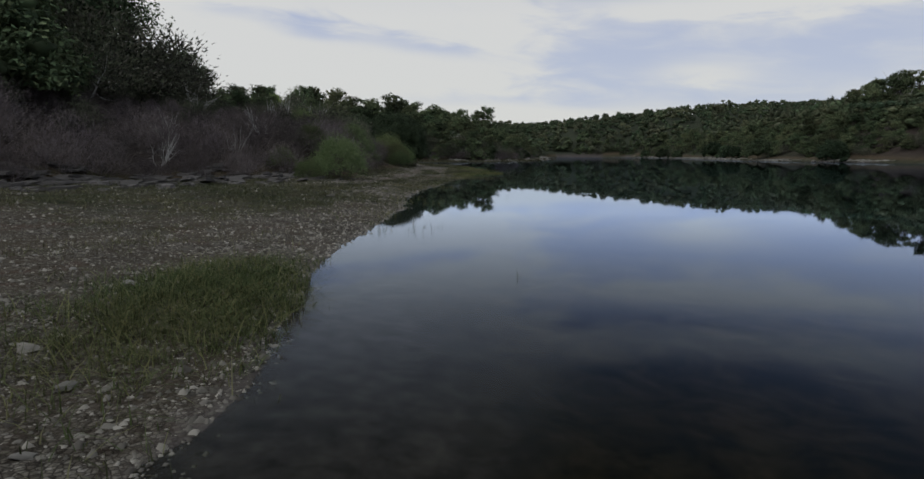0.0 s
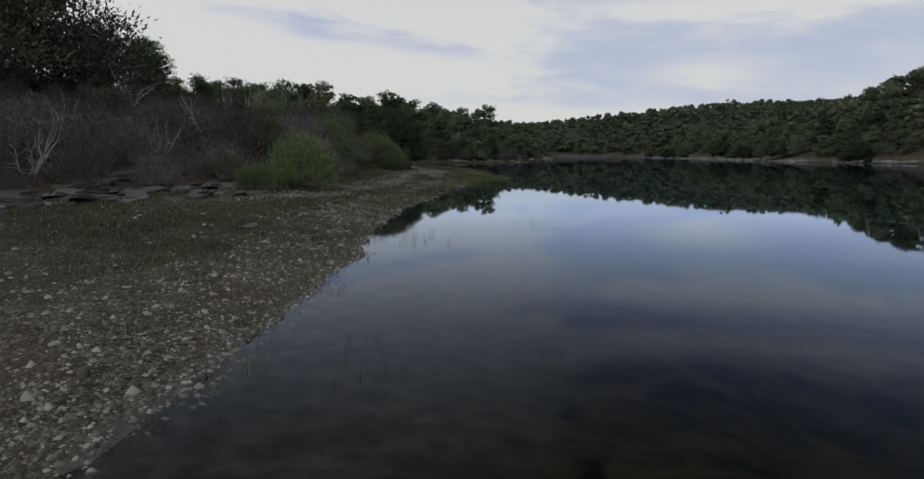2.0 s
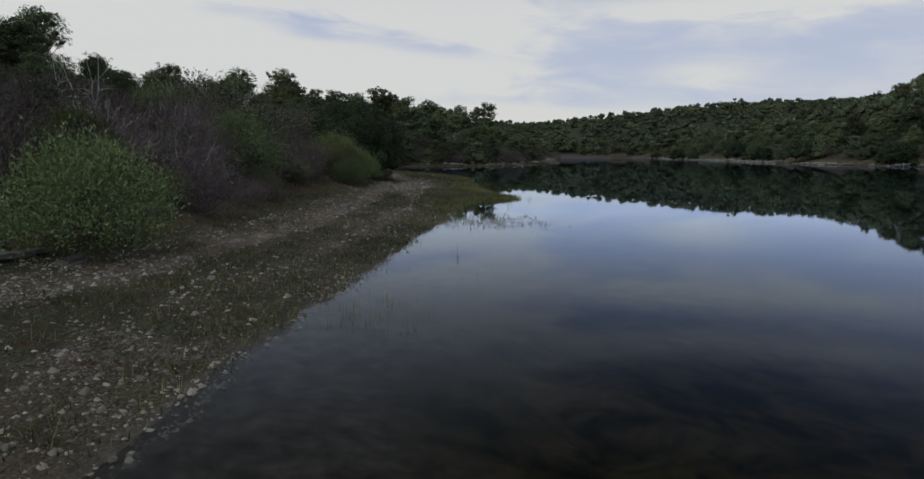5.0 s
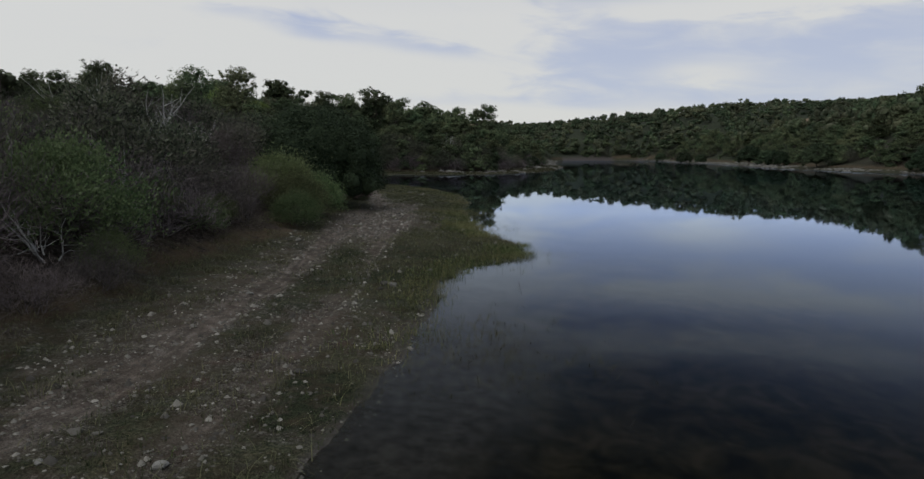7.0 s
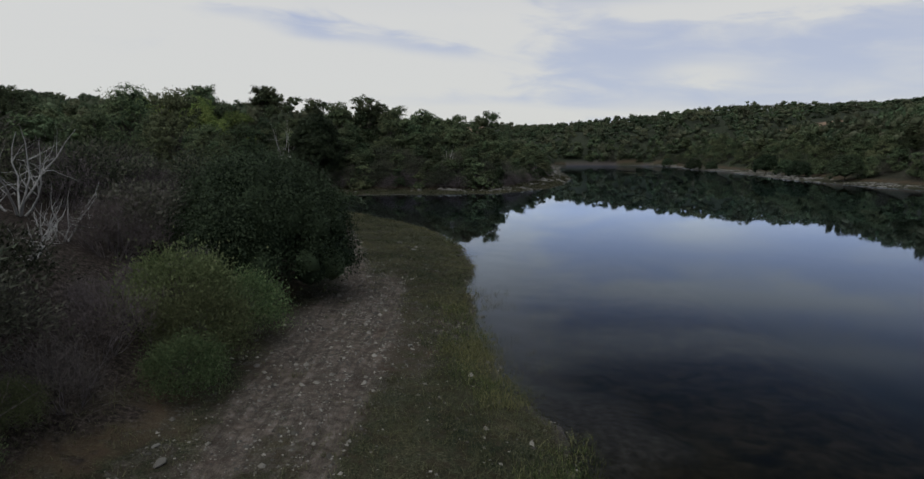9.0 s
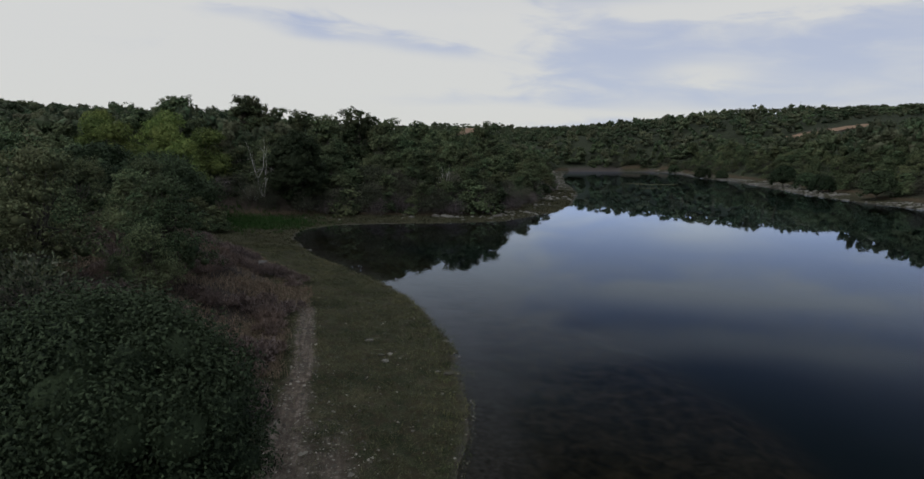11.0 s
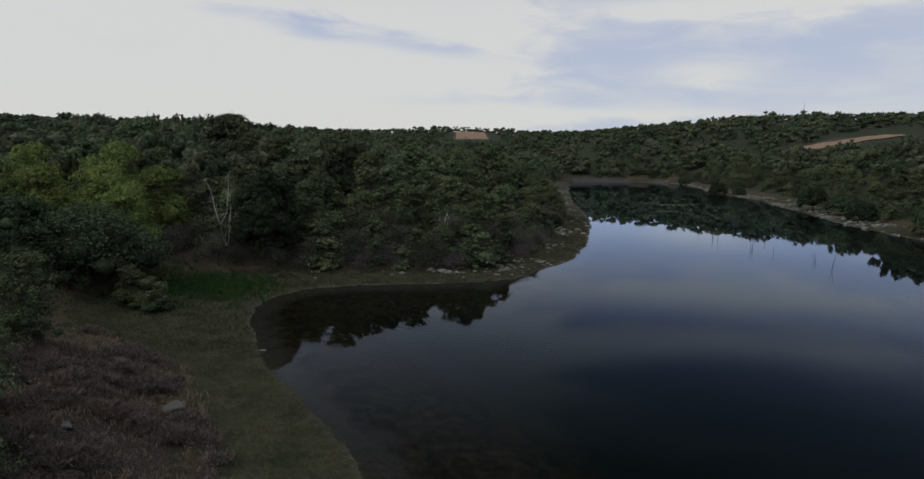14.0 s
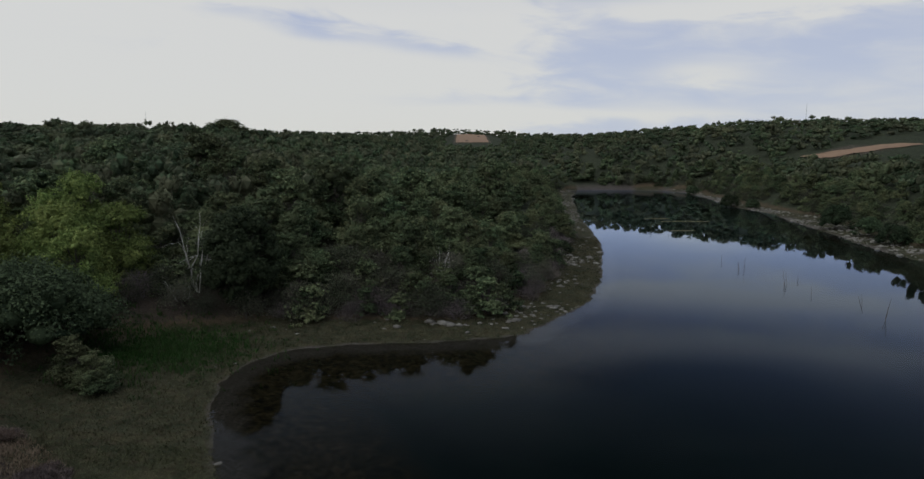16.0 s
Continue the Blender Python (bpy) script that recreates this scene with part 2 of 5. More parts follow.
def height(x, y):
    """Height of the ground above the water."""
    x, y = np.atleast_1d(np.asarray(x, float)), np.atleast_1d(np.asarray(y, float))
    sd, w = shore_distance(x, y)
    right = np.clip((x - 30) / 25, 0, 1)
    land = np.maximum(sd, 0)
    beach = 0.055 * np.minimum(land, w) + 0.02 * np.minimum(land, 1.0)
    over = np.maximum(land - w, 0)
    bank_h = 0.95 * (1 - right) + 0.9 * right
    step = np.clip(over / 4.5, 0, 1)
    bank = bank_h * step * step * (3 - 2 * step)
    hill = (19 - 2 * right) * (1 - np.exp(-over / (110 - 68 * right)))
    roll = np.clip(over / 60, 0, 1) * (4.0 * bump_noise(x, y, 170, 3) + 2.0 * bump_noise(x, y, 70, 4))
    far = np.clip((np.hypot(x, y) - 420) / 700, 0, 1) * (14 + 22 * bump_noise(x, y, 480, 5))
    rough = np.clip(land / 0.6, 0, 1) * (0.035 * bump_noise(x, y, 0.9, 6) + 0.015 * bump_noise(x, y, 0.33, 7) + 0.05 * bump_noise(x, y, 2.7, 8))
    rough = rough + np.clip(over / 3, 0, 1) * 0.25 * bump_noise(x, y, 3.3, 9)
    off = lane_offset(x, y)
    ruts = np.exp(-((np.abs(off) - 0.62) / 0.16) ** 2) * np.clip((y - 20) / 6, 0, 1) * np.clip(np.where(off > 0, 50 - y, 64 - y) / 8, 0, 1)
    knoll = 6.0 * np.exp(-(((x - 130) / 50) ** 2 + ((y - 310) / 42) ** 2)) + 9 * np.exp(-(((x - 8) / 90) ** 2 + ((y - 600) / 80) ** 2))
    z = beach + bank + hill + roll + far + rough + knoll - 0.06 * ruts
    z = np.maximum(z, 0.05 * np.minimum(land, 1.5))
    deep = np.minimum(sd, 0)
    bed = np.maximum(0.10 * deep, -0.9) + np.maximum(0.12 * (deep + 7), -5) * (deep < -7) - 0.01
    bed = bed + 0.05 * bump_noise(x, y, 0.8, 10) * np.clip(-deep / 0.8, 0, 1) * np.clip((5 + deep) / 3, 0, 1)
    line = np.interp(y, [20, 26, 32, 36, 42, 50, 55, 60], [3.0, 3.6, 4.2, 5.8, 7.0, 6.8, 5.4, 2.2])
    shoal = np.exp(-((x - line) / 1.5) ** 2) * np.clip((y - 22) / 6, 0, 1) * np.clip((62 - y) / 5, 0, 1)
    bed = bed * (1 - 0.75 * shoal) - 0.12 * shoal + 0.05 * shoal * bump_noise(x, y, 0.5, 11)
    return np.where(sd > 0, z, bed)


def axis(dense, growth, reach):
    """Grid lines: even stretches given as (from, to, step), then ever wider out to reach."""
    line = []
    for a, b, step in dense:
        line += list(np.arange(a, b - step * 0.5, step))
    line.append(dense[-1][1])
    step = dense[-1][2]
    while line[-1] < reach:
        step *= growth
        line.append(line[-1] + step)
    step = dense[0][2]
    head = [line[0]]
    while head[-1] > -reach:
        step *= growth
        head.append(head[-1] - step)
    return np.array(head[:0:-1] + line)


def grid_mesh(name, xs, ys, zfun):
    gx, gy = np.meshgrid(xs, ys)
    gz = zfun(gx.ravel(), gy.ravel())
    verts = np.stack([gx.ravel(), gy.ravel(), gz], 1)
    nx, ny = len(xs), len(ys)
    i = np.arange(nx * ny).reshape(ny, nx)
    quads = np.stack([i[:-1, :-1], i[:-1, 1:], i[1:, 1:], i[1:, :-1]], -1).reshape(-1, 4)
    return quick_mesh(name, verts, quads, True)


def quick_mesh(name, verts, faces, smooth=False):
    """Mesh from arrays; faces is an (n, 3) or (n, 4) array."""
    mesh = bpy.data.meshes.new(name)
    verts, faces = np.asarray(verts, np.float32), np.asarray(faces, np.int32)
    size = faces.shape[1]
    mesh.vertices.add(len(verts))
    mesh.vertices.foreach_set("co", verts.ravel())
    mesh.loops.add(faces.size)
    mesh.loops.foreach_set("vertex_index", faces.ravel())
    mesh.polygons.add(len(faces))
    mesh.polygons.foreach_set("loop_start", np.arange(len(faces), dtype=np.int32) * size)
    if smooth:
        mesh.polygons.foreach_set("use_smooth", np.ones(len(faces), bool))
    mesh.update(calc_edges=True)
    return mesh


def thing(name, label, category, group="", kind=""):
    return tagged(new(name), label, category, group, kind)


def part(name, mesh, mat, parent=None, label=""):
    ob = new(name, mesh)
    if mat is not None and not mesh.materials:
        mesh.materials.append(mat)
    if parent is not None:
        ob.parent = parent
    return tagged(ob, label) if label else ob


# ================= ground and water =================
def ground_material():
    mat, n = material("shore_ground")
    geo = n.add("ShaderNodeNewGeometry").outputs["Position"]
    sand = n.add("ShaderNodeAttribute")
    sand.attribute_name = "cover"
    sep = n.add("ShaderNodeSeparateColor", i0=sand.outputs["Color"])
    green, heath, wet = sep.outputs
    dirt = sand.outputs["Alpha"]
    pebble = n.add("ShaderNodeTexVoronoi", Vector=geo, Scale=38.0)
    pebble2 = n.add("ShaderNodeTexVoronoi", Vector=geo, Scale=15.0)
    tone = n.math("ADD", n.math("MULTIPLY", n.add("ShaderNodeSeparateColor", i0=pebble.outputs["Color"]).outputs[0], 0.6),
                  n.math("MULTIPLY", n.add("ShaderNodeSeparateColor", i0=pebble2.outputs["Color"]).outputs[1], 0.4))
    stain = n.noise(geo, 0.8, 5.0, 0.6)
    gaps = n.add("ShaderNodeTexVoronoi", Vector=geo, Scale=38.0)
    gaps.feature = "DISTANCE_TO_EDGE"
    soil = n.ramp(gaps.outputs[0], [(0.02, grey(1.0)), (0.16, grey(0.0))])
    gravel = n.ramp(tone, [(0.12, (0.022, 0.018, 0.014)), (0.45, (0.076, 0.066, 0.053)), (0.75, (0.135, 0.121, 0.10)), (0.95, (0.21, 0.19, 0.17))])
    gravel = n.mix(n.math('MULTIPLY', soil, 0.85), gravel, (0.013, 0.010, 0.008, 1))
    gravel = n.mix(n.ramp(stain, [(0.4, grey(0)), (0.62, grey(0.75))]), gravel, (0.055, 0.043, 0.030, 1))
    blades = n.noise(n.add("ShaderNodeVectorMath", op="MULTIPLY", i0=geo, i1=(1, 1, 0.3)).outputs[0], 30.0, 4.0, 0.7)
    sward = n.ramp(blades, [(0.38, (0.012, 0.014, 0.008)), (0.52, (0.044, 0.046, 0.027)), (0.68, (0.11, 0.10, 0.065))])
    litter = n.ramp(n.noise(geo, 14.0, 6.0, 0.7), [(0.36, (0.010, 0.008, 0.006)), (0.52, (0.040, 0.031, 0.026)), (0.62, (0.085, 0.066, 0.055)), (0.75, (0.17, 0.145, 0.12))])
    lie = n.add("ShaderNodeSeparateXYZ", i0=geo).outputs[1]
    wooded = n.add("ShaderNodeMapRange", i0=lie, i1=92.0, i2=125.0, i3=0.0, i4=0.8).outputs[0]
    litter = n.mix(wooded, litter, n.ramp(n.noise(geo, 1.3, 6.0, 0.7), [(0.35, (0.010, 0.015, 0.009)), (0.7, (0.05, 0.062, 0.036))]))
    edge = n.math("MULTIPLY", n.math("SUBTRACT", n.noise(geo, 2.4, 5.0, 0.65), 0.5), 2.0)
    green_m = n.ramp(n.math("ADD", green, edge), [(0.35, grey(0)), (0.75, grey(0.9))])
    heath_m = n.ramp(n.math("ADD", heath, edge), [(0.35, grey(0)), (0.65, grey(1))])
    earth = n.ramp(n.noise(geo, 5.0, 6.0, 0.65), [(0.34, (0.042, 0.032, 0.026)), (0.52, (0.155, 0.122, 0.102)), (0.70, (0.31, 0.26, 0.225))])
    across = n.add("ShaderNodeAttribute")
    across.attribute_name = "lane"
    trail = n.add("ShaderNodeCombineXYZ", i0=n.math("MULTIPLY", across.outputs["Fac"], 5.5), i1=n.math("MULTIPLY", n.add("ShaderNodeSeparateXYZ", i0=geo).outputs[1], 0.5), i2=0.0)
    treads = n.noise(trail, 1.6, 5.0, 0.6)
    earth = n.mix(n.ramp(treads, [(0.40, grey(0.75)), (0.60, grey(0.0))]), earth, (0.052, 0.041, 0.034, 1))
    earth = n.mix(n.ramp(tone, [(0.55, grey(0.0)), (0.85, grey(0.55))]), earth, gravel)
    rusty = n.ramp(n.noise(geo, 1.9, 5.0, 0.65), [(0.56, grey(0.0)), (0.70, grey(0.6))])
    gravel = n.mix(rusty, gravel, (0.060, 0.032, 0.024, 1))
    gravel = n.mix(n.ramp(n.math('ADD', dirt, n.math('MULTIPLY', edge, 0.6)), [(0.2, grey(0)), (0.8, grey(0.6))]), gravel, earth)
    tint = n.noise(geo, 0.75, 5.0, 0.65)
    sward = n.mix(1.0, sward, n.ramp(tint, [(0.36, (0.35, 0.46, 0.36)), (0.5, (0.85, 0.9, 0.85)), (0.64, (1.2, 1.1, 1.0))]), "MULTIPLY")
    rough_patch = n.noise(geo, 3.4, 4.0, 0.7)
    sward = n.mix(n.ramp(rough_patch, [(0.48, grey(0.0)), (0.60, grey(0.85))]), sward, (0.030, 0.024, 0.015, 1))
    verge = n.ramp(n.math("ADD", heath, n.math("MULTIPLY", edge, 0.4)), [(0.05, grey(0.0)), (0.3, grey(0.65)), (0.6, grey(0.2))])
    sward = n.mix(verge, sward, (0.085, 0.055, 0.036, 1))
    col = n.mix(green_m, gravel, sward)
    col = n.mix(heath_m, col, litter)
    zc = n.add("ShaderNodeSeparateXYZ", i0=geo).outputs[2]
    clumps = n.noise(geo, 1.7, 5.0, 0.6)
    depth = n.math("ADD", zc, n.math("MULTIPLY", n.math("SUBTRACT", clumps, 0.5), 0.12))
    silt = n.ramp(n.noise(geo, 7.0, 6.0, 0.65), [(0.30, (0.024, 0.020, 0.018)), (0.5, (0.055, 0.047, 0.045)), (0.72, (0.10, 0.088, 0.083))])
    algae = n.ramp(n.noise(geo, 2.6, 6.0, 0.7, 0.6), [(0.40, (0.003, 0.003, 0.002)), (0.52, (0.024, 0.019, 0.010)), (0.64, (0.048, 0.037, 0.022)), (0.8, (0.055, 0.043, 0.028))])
    # deep bed: near black, the light lost in deep water put into its colour
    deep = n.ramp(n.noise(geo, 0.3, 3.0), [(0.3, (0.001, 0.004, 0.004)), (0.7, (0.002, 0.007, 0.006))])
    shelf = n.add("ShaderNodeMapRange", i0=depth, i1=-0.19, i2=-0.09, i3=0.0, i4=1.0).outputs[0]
    depth_dim = n.add("ShaderNodeMapRange", i0=depth, i1=-1.0, i2=-0.45, i3=0.0, i4=1.0).outputs[0]
    # silt and algae in the shallows, painted dimmer with depth further down
    dimmed_bed = n.mix(shelf, n.mix(depth_dim, deep, algae), silt)
    col = n.mix(wet, col, dimmed_bed)
    relief = n.math("ADD", n.math("MULTIPLY", n.math("SUBTRACT", 1.0, pebble.outputs["Distance"]), 0.6), n.math("ADD", n.noise(geo, 40.0, 3.0), n.math("MULTIPLY", n.math("MULTIPLY", treads, dirt), 2.5)))
    rough = n.math("SUBTRACT", 0.95, n.math("MULTIPLY", wet, 0.45))
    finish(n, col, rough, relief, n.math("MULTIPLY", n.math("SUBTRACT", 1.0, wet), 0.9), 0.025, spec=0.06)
    return mat


def cover_values(x, y):
    """How grassy, how much under scrub and how wet the ground is."""
    sd, w = shore_distance(x, y)
    over = sd - w
    off = lane_offset(x, y)
    patch = bump_noise(x, y, 3.1, 21) * 0.5 + bump_noise(x, y, 1.2, 22) * 0.35 + bump_noise(x, y, 7.5, 23) * 0.5
    near = np.clip((y - 8.5) / 5.5, 0, 1)
    near = near * (1 - 0.1 * np.clip((y - 58) / 12, 0, 1))
    green = 0.20 + 0.60 * near + 0.25 * np.clip((y - 42) / 8, 0, 1) + 0.5 * patch + 0.25 * np.clip((y - 56) / 10, 0, 1) * (x < 0)
    green = green + np.exp(-((sd - 0.9) / 0.7) ** 2) * np.where(y < 19, -0.28, 0.45 * np.clip(patch + 0.4, 0, 1))
    rut = np.exp(-((np.abs(off) - 0.62) / 0.3) ** 2) * np.clip((y - 18) / 8, 0, 1) * np.clip(np.where(off > 0, 50 - y, 66 - y) / 8, 0, 1)
    bare = np.exp(-((off + 0.25) / 1.15) ** 4) * np.clip((y - 31) / 7, 0, 1) * np.clip((53 - y) / 9, 0, 1)
    inner = np.exp(-((off + 1.2) / 0.75) ** 4) * np.clip((y - 13) / 6, 0, 1) * np.clip((42 - y) / 8, 0, 1)
    bare = np.maximum(bare, 0.6 * inner * np.clip(0.9 + patch, 0, 1))
    track = np.exp(-((off + 0.78) / 0.30) ** 2) * np.clip((y - 45) / 3, 0, 1) * np.clip((62 - y) / 4, 0, 1) * np.clip(0.95 + 0.8 * patch, 0, 1)
    bare = np.maximum(bare, track)
    green = np.clip(green - 0.55 * rut - 0.62 * bare - 0.4 * track, 0, 1)
    inlet = np.exp(-(((x + 17) / 8) ** 2 + ((y - 84) / 8) ** 2))
    green = np.clip(green + inlet, 0, 1) * (sd > 0)
    heath = np.clip(over / 1.6 + 0.3 * patch, 0, 1) * (1 - np.clip(inlet * 1.5, 0, 1))
    wet = np.clip(1 - (sd + 0.05) / 0.25, 0, 1)
    field = ((np.abs(x - 114) < 10) & (np.abs(y - 230) < 12)) | ((np.abs(x - 8) < 14) & (np.abs(y - 550) < 45))
    return green * ~field, heath * ~field, wet, np.clip(bare + 0.6 * rut, 0, 1)


def build_ground():
    xs = axis([(-60, -15, 0.75), (-15, 4, 0.2), (4, 36, 0.8)], 1.09, 4000)
    ys = axis([(-4, 60, 0.25), (60, 130, 0.6)], 1.06, 4000)
    mesh = grid_mesh("ground", xs, ys, height)
    gx, gy = np.meshgrid(xs, ys)
    g, h, w, e = cover_values(gx.ravel(), gy.ravel())
    layer = mesh.color_attributes.new("cover", "FLOAT_COLOR", "POINT")
    layer.data.foreach_set("color", np.stack([g, h, w, e], 1).astype(np.float32).ravel())
    lane = mesh.attributes.new("lane", "FLOAT", "POINT")
    lane.data.foreach_set("value", lane_offset(gx.ravel(), gy.ravel()).astype(np.float32))
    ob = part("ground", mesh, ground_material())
    tagged(ob, "stony lake shore with thin grass, rising to wooded hills", "ground", kind="structure")


def water_material():
    mat, n = material("lake_water")
    geo = n.add("ShaderNodeNewGeometry").outputs["Position"]
    swell = n.noise(n.add("ShaderNodeVectorMath", op="MULTIPLY", i0=geo, i1=(0.5, 1.0, 1)).outputs[0], 0.7, 2.0, 0.5)
    lanes = n.add("ShaderNodeVectorMath", op="MULTIPLY", i0=geo, i1=(0.03, 0.14, 1)).outputs[0]
    calm = n.ramp(n.noise(lanes, 1.0, 3.0), [(0.54, grey(0.0)), (0.66, grey(0.006)), (0.78, grey(0.03))])
    open_lake = n.add("ShaderNodeMapRange", i0=n.add("ShaderNodeSeparateXYZ", i0=geo).outputs[1], i1=80.0, i2=130.0, i3=0.0, i4=1.0).outputs[0]
    bump = n.add("ShaderNodeBump", Strength=n.math("MULTIPLY", calm, open_lake), Distance=0.05, Height=swell)
    fres = n.add("ShaderNodeFresnel", IOR=1.33, Normal=bump.outputs[0])
    shine = n.math("MINIMUM", n.math("MULTIPLY", n.math("POWER", fres.outputs[0], 1.95), 2.55), 0.86)
    gloss = n.add("ShaderNodeBsdfGlossy", Color=(0.70, 0.81, 1.0, 1), Roughness=0.02, Normal=bump.outputs[0])
    clear = n.add("ShaderNodeBsdfTransparent", Color=(0.62, 0.63, 0.58, 1))
    both = n.add("ShaderNodeMixShader", i0=shine, i1=clear.outputs[0], i2=gloss.outputs[0])
    n.add("ShaderNodeOutputMaterial", Surface=both.outputs[0])
    return mat


def build_water():
    mesh = quick_mesh("water", [(-40, -95, 0), (110, -95, 0), (110, 300, 0), (-40, 300, 0)], [(0, 1, 2, 3)])
    tagged(part("water", mesh, water_material()), "calm dark lake water mirroring a cloudy evening sky", "water", kind="structure")


build_ground()
build_water()


# ================= plants =================
def unit_vectors(rng, count):
    v = rng.normal(size=(count, 3))
    return v / np.linalg.norm(v, axis=1, keepdims=True)


def cards(rng, centers, normals, size, long=1.5, curl=0.25, single=False):
    """Small folded leaf sprays: a pointed quad each, bent along its middle."""
    count = len(centers)
    size = np.broadcast_to(size, (count,))[:, None] * rng.uniform(0.6, 1.35, (count, 1))
    normals = normals + rng.normal(scale=0.55, size=(count, 3))
    normals /= np.linalg.norm(normals, axis=1, keepdims=True)
    t = np.cross(normals, unit_vectors(rng, count))
    t /= np.linalg.norm(t, axis=1, keepdims=True) + 1e-9
    b = np.cross(normals, t)
    tip, tail = centers + t * size * long * 0.5, centers - t * size * long * 0.5
    fold = normals * size * curl
    left, right = centers + b * size * 0.42 - fold, centers - b * size * 0.42 - fold
    if single:
        return np.stack([tail - fold + b * size * 0.5, tail - fold - b * size * 0.4, tip], 1).reshape(-1, 3), np.arange(count * 3).reshape(-1, 3)
    verts = np.stack([tail, right, tip, left], 1).reshape(-1, 3)
    base = np.arange(count)[:, None] * 4
    tris = np.concatenate([base + [0, 1, 2], base + [0, 2, 3]], 1).reshape(-1, 3)
    return verts, tris


def sprigs(rng, roots, ways, length, width):
    """Thin pointed shoots, one triangle each."""
    count = len(roots)
    ways = ways / (np.linalg.norm(ways, axis=1, keepdims=True) + 1e-9)
    side = np.cross(ways, unit_vectors(rng, count))
    side /= np.linalg.norm(side, axis=1, keepdims=True) + 1e-9
    length = length * rng.uniform(0.5, 1.4, (count, 1))
    verts = np.stack([roots - side * width, roots + side * width, roots + ways * length], 1).reshape(-1, 3)
    return verts, np.arange(count * 3).reshape(-1, 3)


BALL = {}


def ball(cuts=1):
    if cuts not in BALL:
        bm = bmesh.new()
        bmesh.ops.create_icosphere(bm, subdivisions=cuts, radius=1)
        BALL[cuts] = (np.array([v.co[:] for v in bm.verts]), np.array([[v.index for v in f.verts] for f in bm.faces]))
        bm.free()
    return BALL[cuts]


def lobes(rng, count, radius, tall, low, flat=0.8, small=0.30, large=0.52):
    """Rounded boughs of a crown: centres and radii."""
    out = []
    for k in range(count):
        a = rng.uniform(0, 2 * math.pi)
        r = radius * math.sqrt(rng.uniform(0, 1)) * 0.78
        h = rng.uniform(0, 1)
        s = radius * rng.uniform(small, large) * (1.1 - 0.35 * h)
        c = (r * math.cos(a) * (1.1 - 0.6 * h), r * math.sin(a) * (1.1 - 0.6 * h), low + h * (tall - low - s * flat) + s * 0.3)
        out.append((np.array(c), np.array([s, s, s * flat])))
    return out


def dome(rng, count, radius, tall):
    """Boughs set over a rounded dome that reaches the ground."""
    out = []
    for k in range(count):
        a, u = rng.uniform(0, 2 * math.pi), rng.uniform(0.0, 1.0)
        flat = math.sqrt(1 - u * u)
        s = radius * rng.uniform(0.17, 0.33)
        reach = rng.uniform(0.70, 0.84)
        c = (flat * math.cos(a) * radius * reach, flat * math.sin(a) * radius * reach, 0.12 * tall + u * tall * (0.86 - 0.8 * s / tall))
        out.append((np.array(c), np.array([s, s, s * 0.95])))
    out.append((np.array((0.0, 0.0, tall * 0.38)), np.array([radius * 0.72, radius * 0.72, tall * 0.46])))
    return out


def egg(rng, count, radius, tall):
    """Boughs set all over an egg that stands on a short foot."""
    out = []
    for k in range(count):
        d = unit_vectors(rng, 1)[0]
        s = radius * rng.uniform(0.16, 0.28)
        c = np.array((d[0] * (radius - s), d[1] * (radius - s), tall * 0.5 + d[2] * (tall * 0.49 - s)))
        c[:2] *= 1.0 - 0.18 * max(0.0, d[2])
        out.append((c, np.array([s, s, s])))
    out.append((np.array((0.0, 0.0, tall * 0.5)), np.array([radius * 0.74, radius * 0.74, tall * 0.38])))
    return out


def tuft_leaves(rng, c, s, count, spiky):
    """Leaf places gathered in small tufts over one bough, and the way each leaf faces."""
    many = max(5, count // 16)
    d = unit_vectors(rng, many)
    d[:, 2] = np.where(d[:, 2] < -0.35, -d[:, 2], d[:, 2])
    hub = d * (0.74 + spiky * np.abs(rng.normal(size=(many, 1))) * 1.5)
    which = rng.integers(0, many, count)
    way = unit_vectors(rng, count)
    p = hub[which] + way * (0.36 * rng.uniform(0.35, 1.0, (count, 1)))
    return c + p * s, way * 0.8 + d[which] * 0.7 + [0, 0, 0.25]


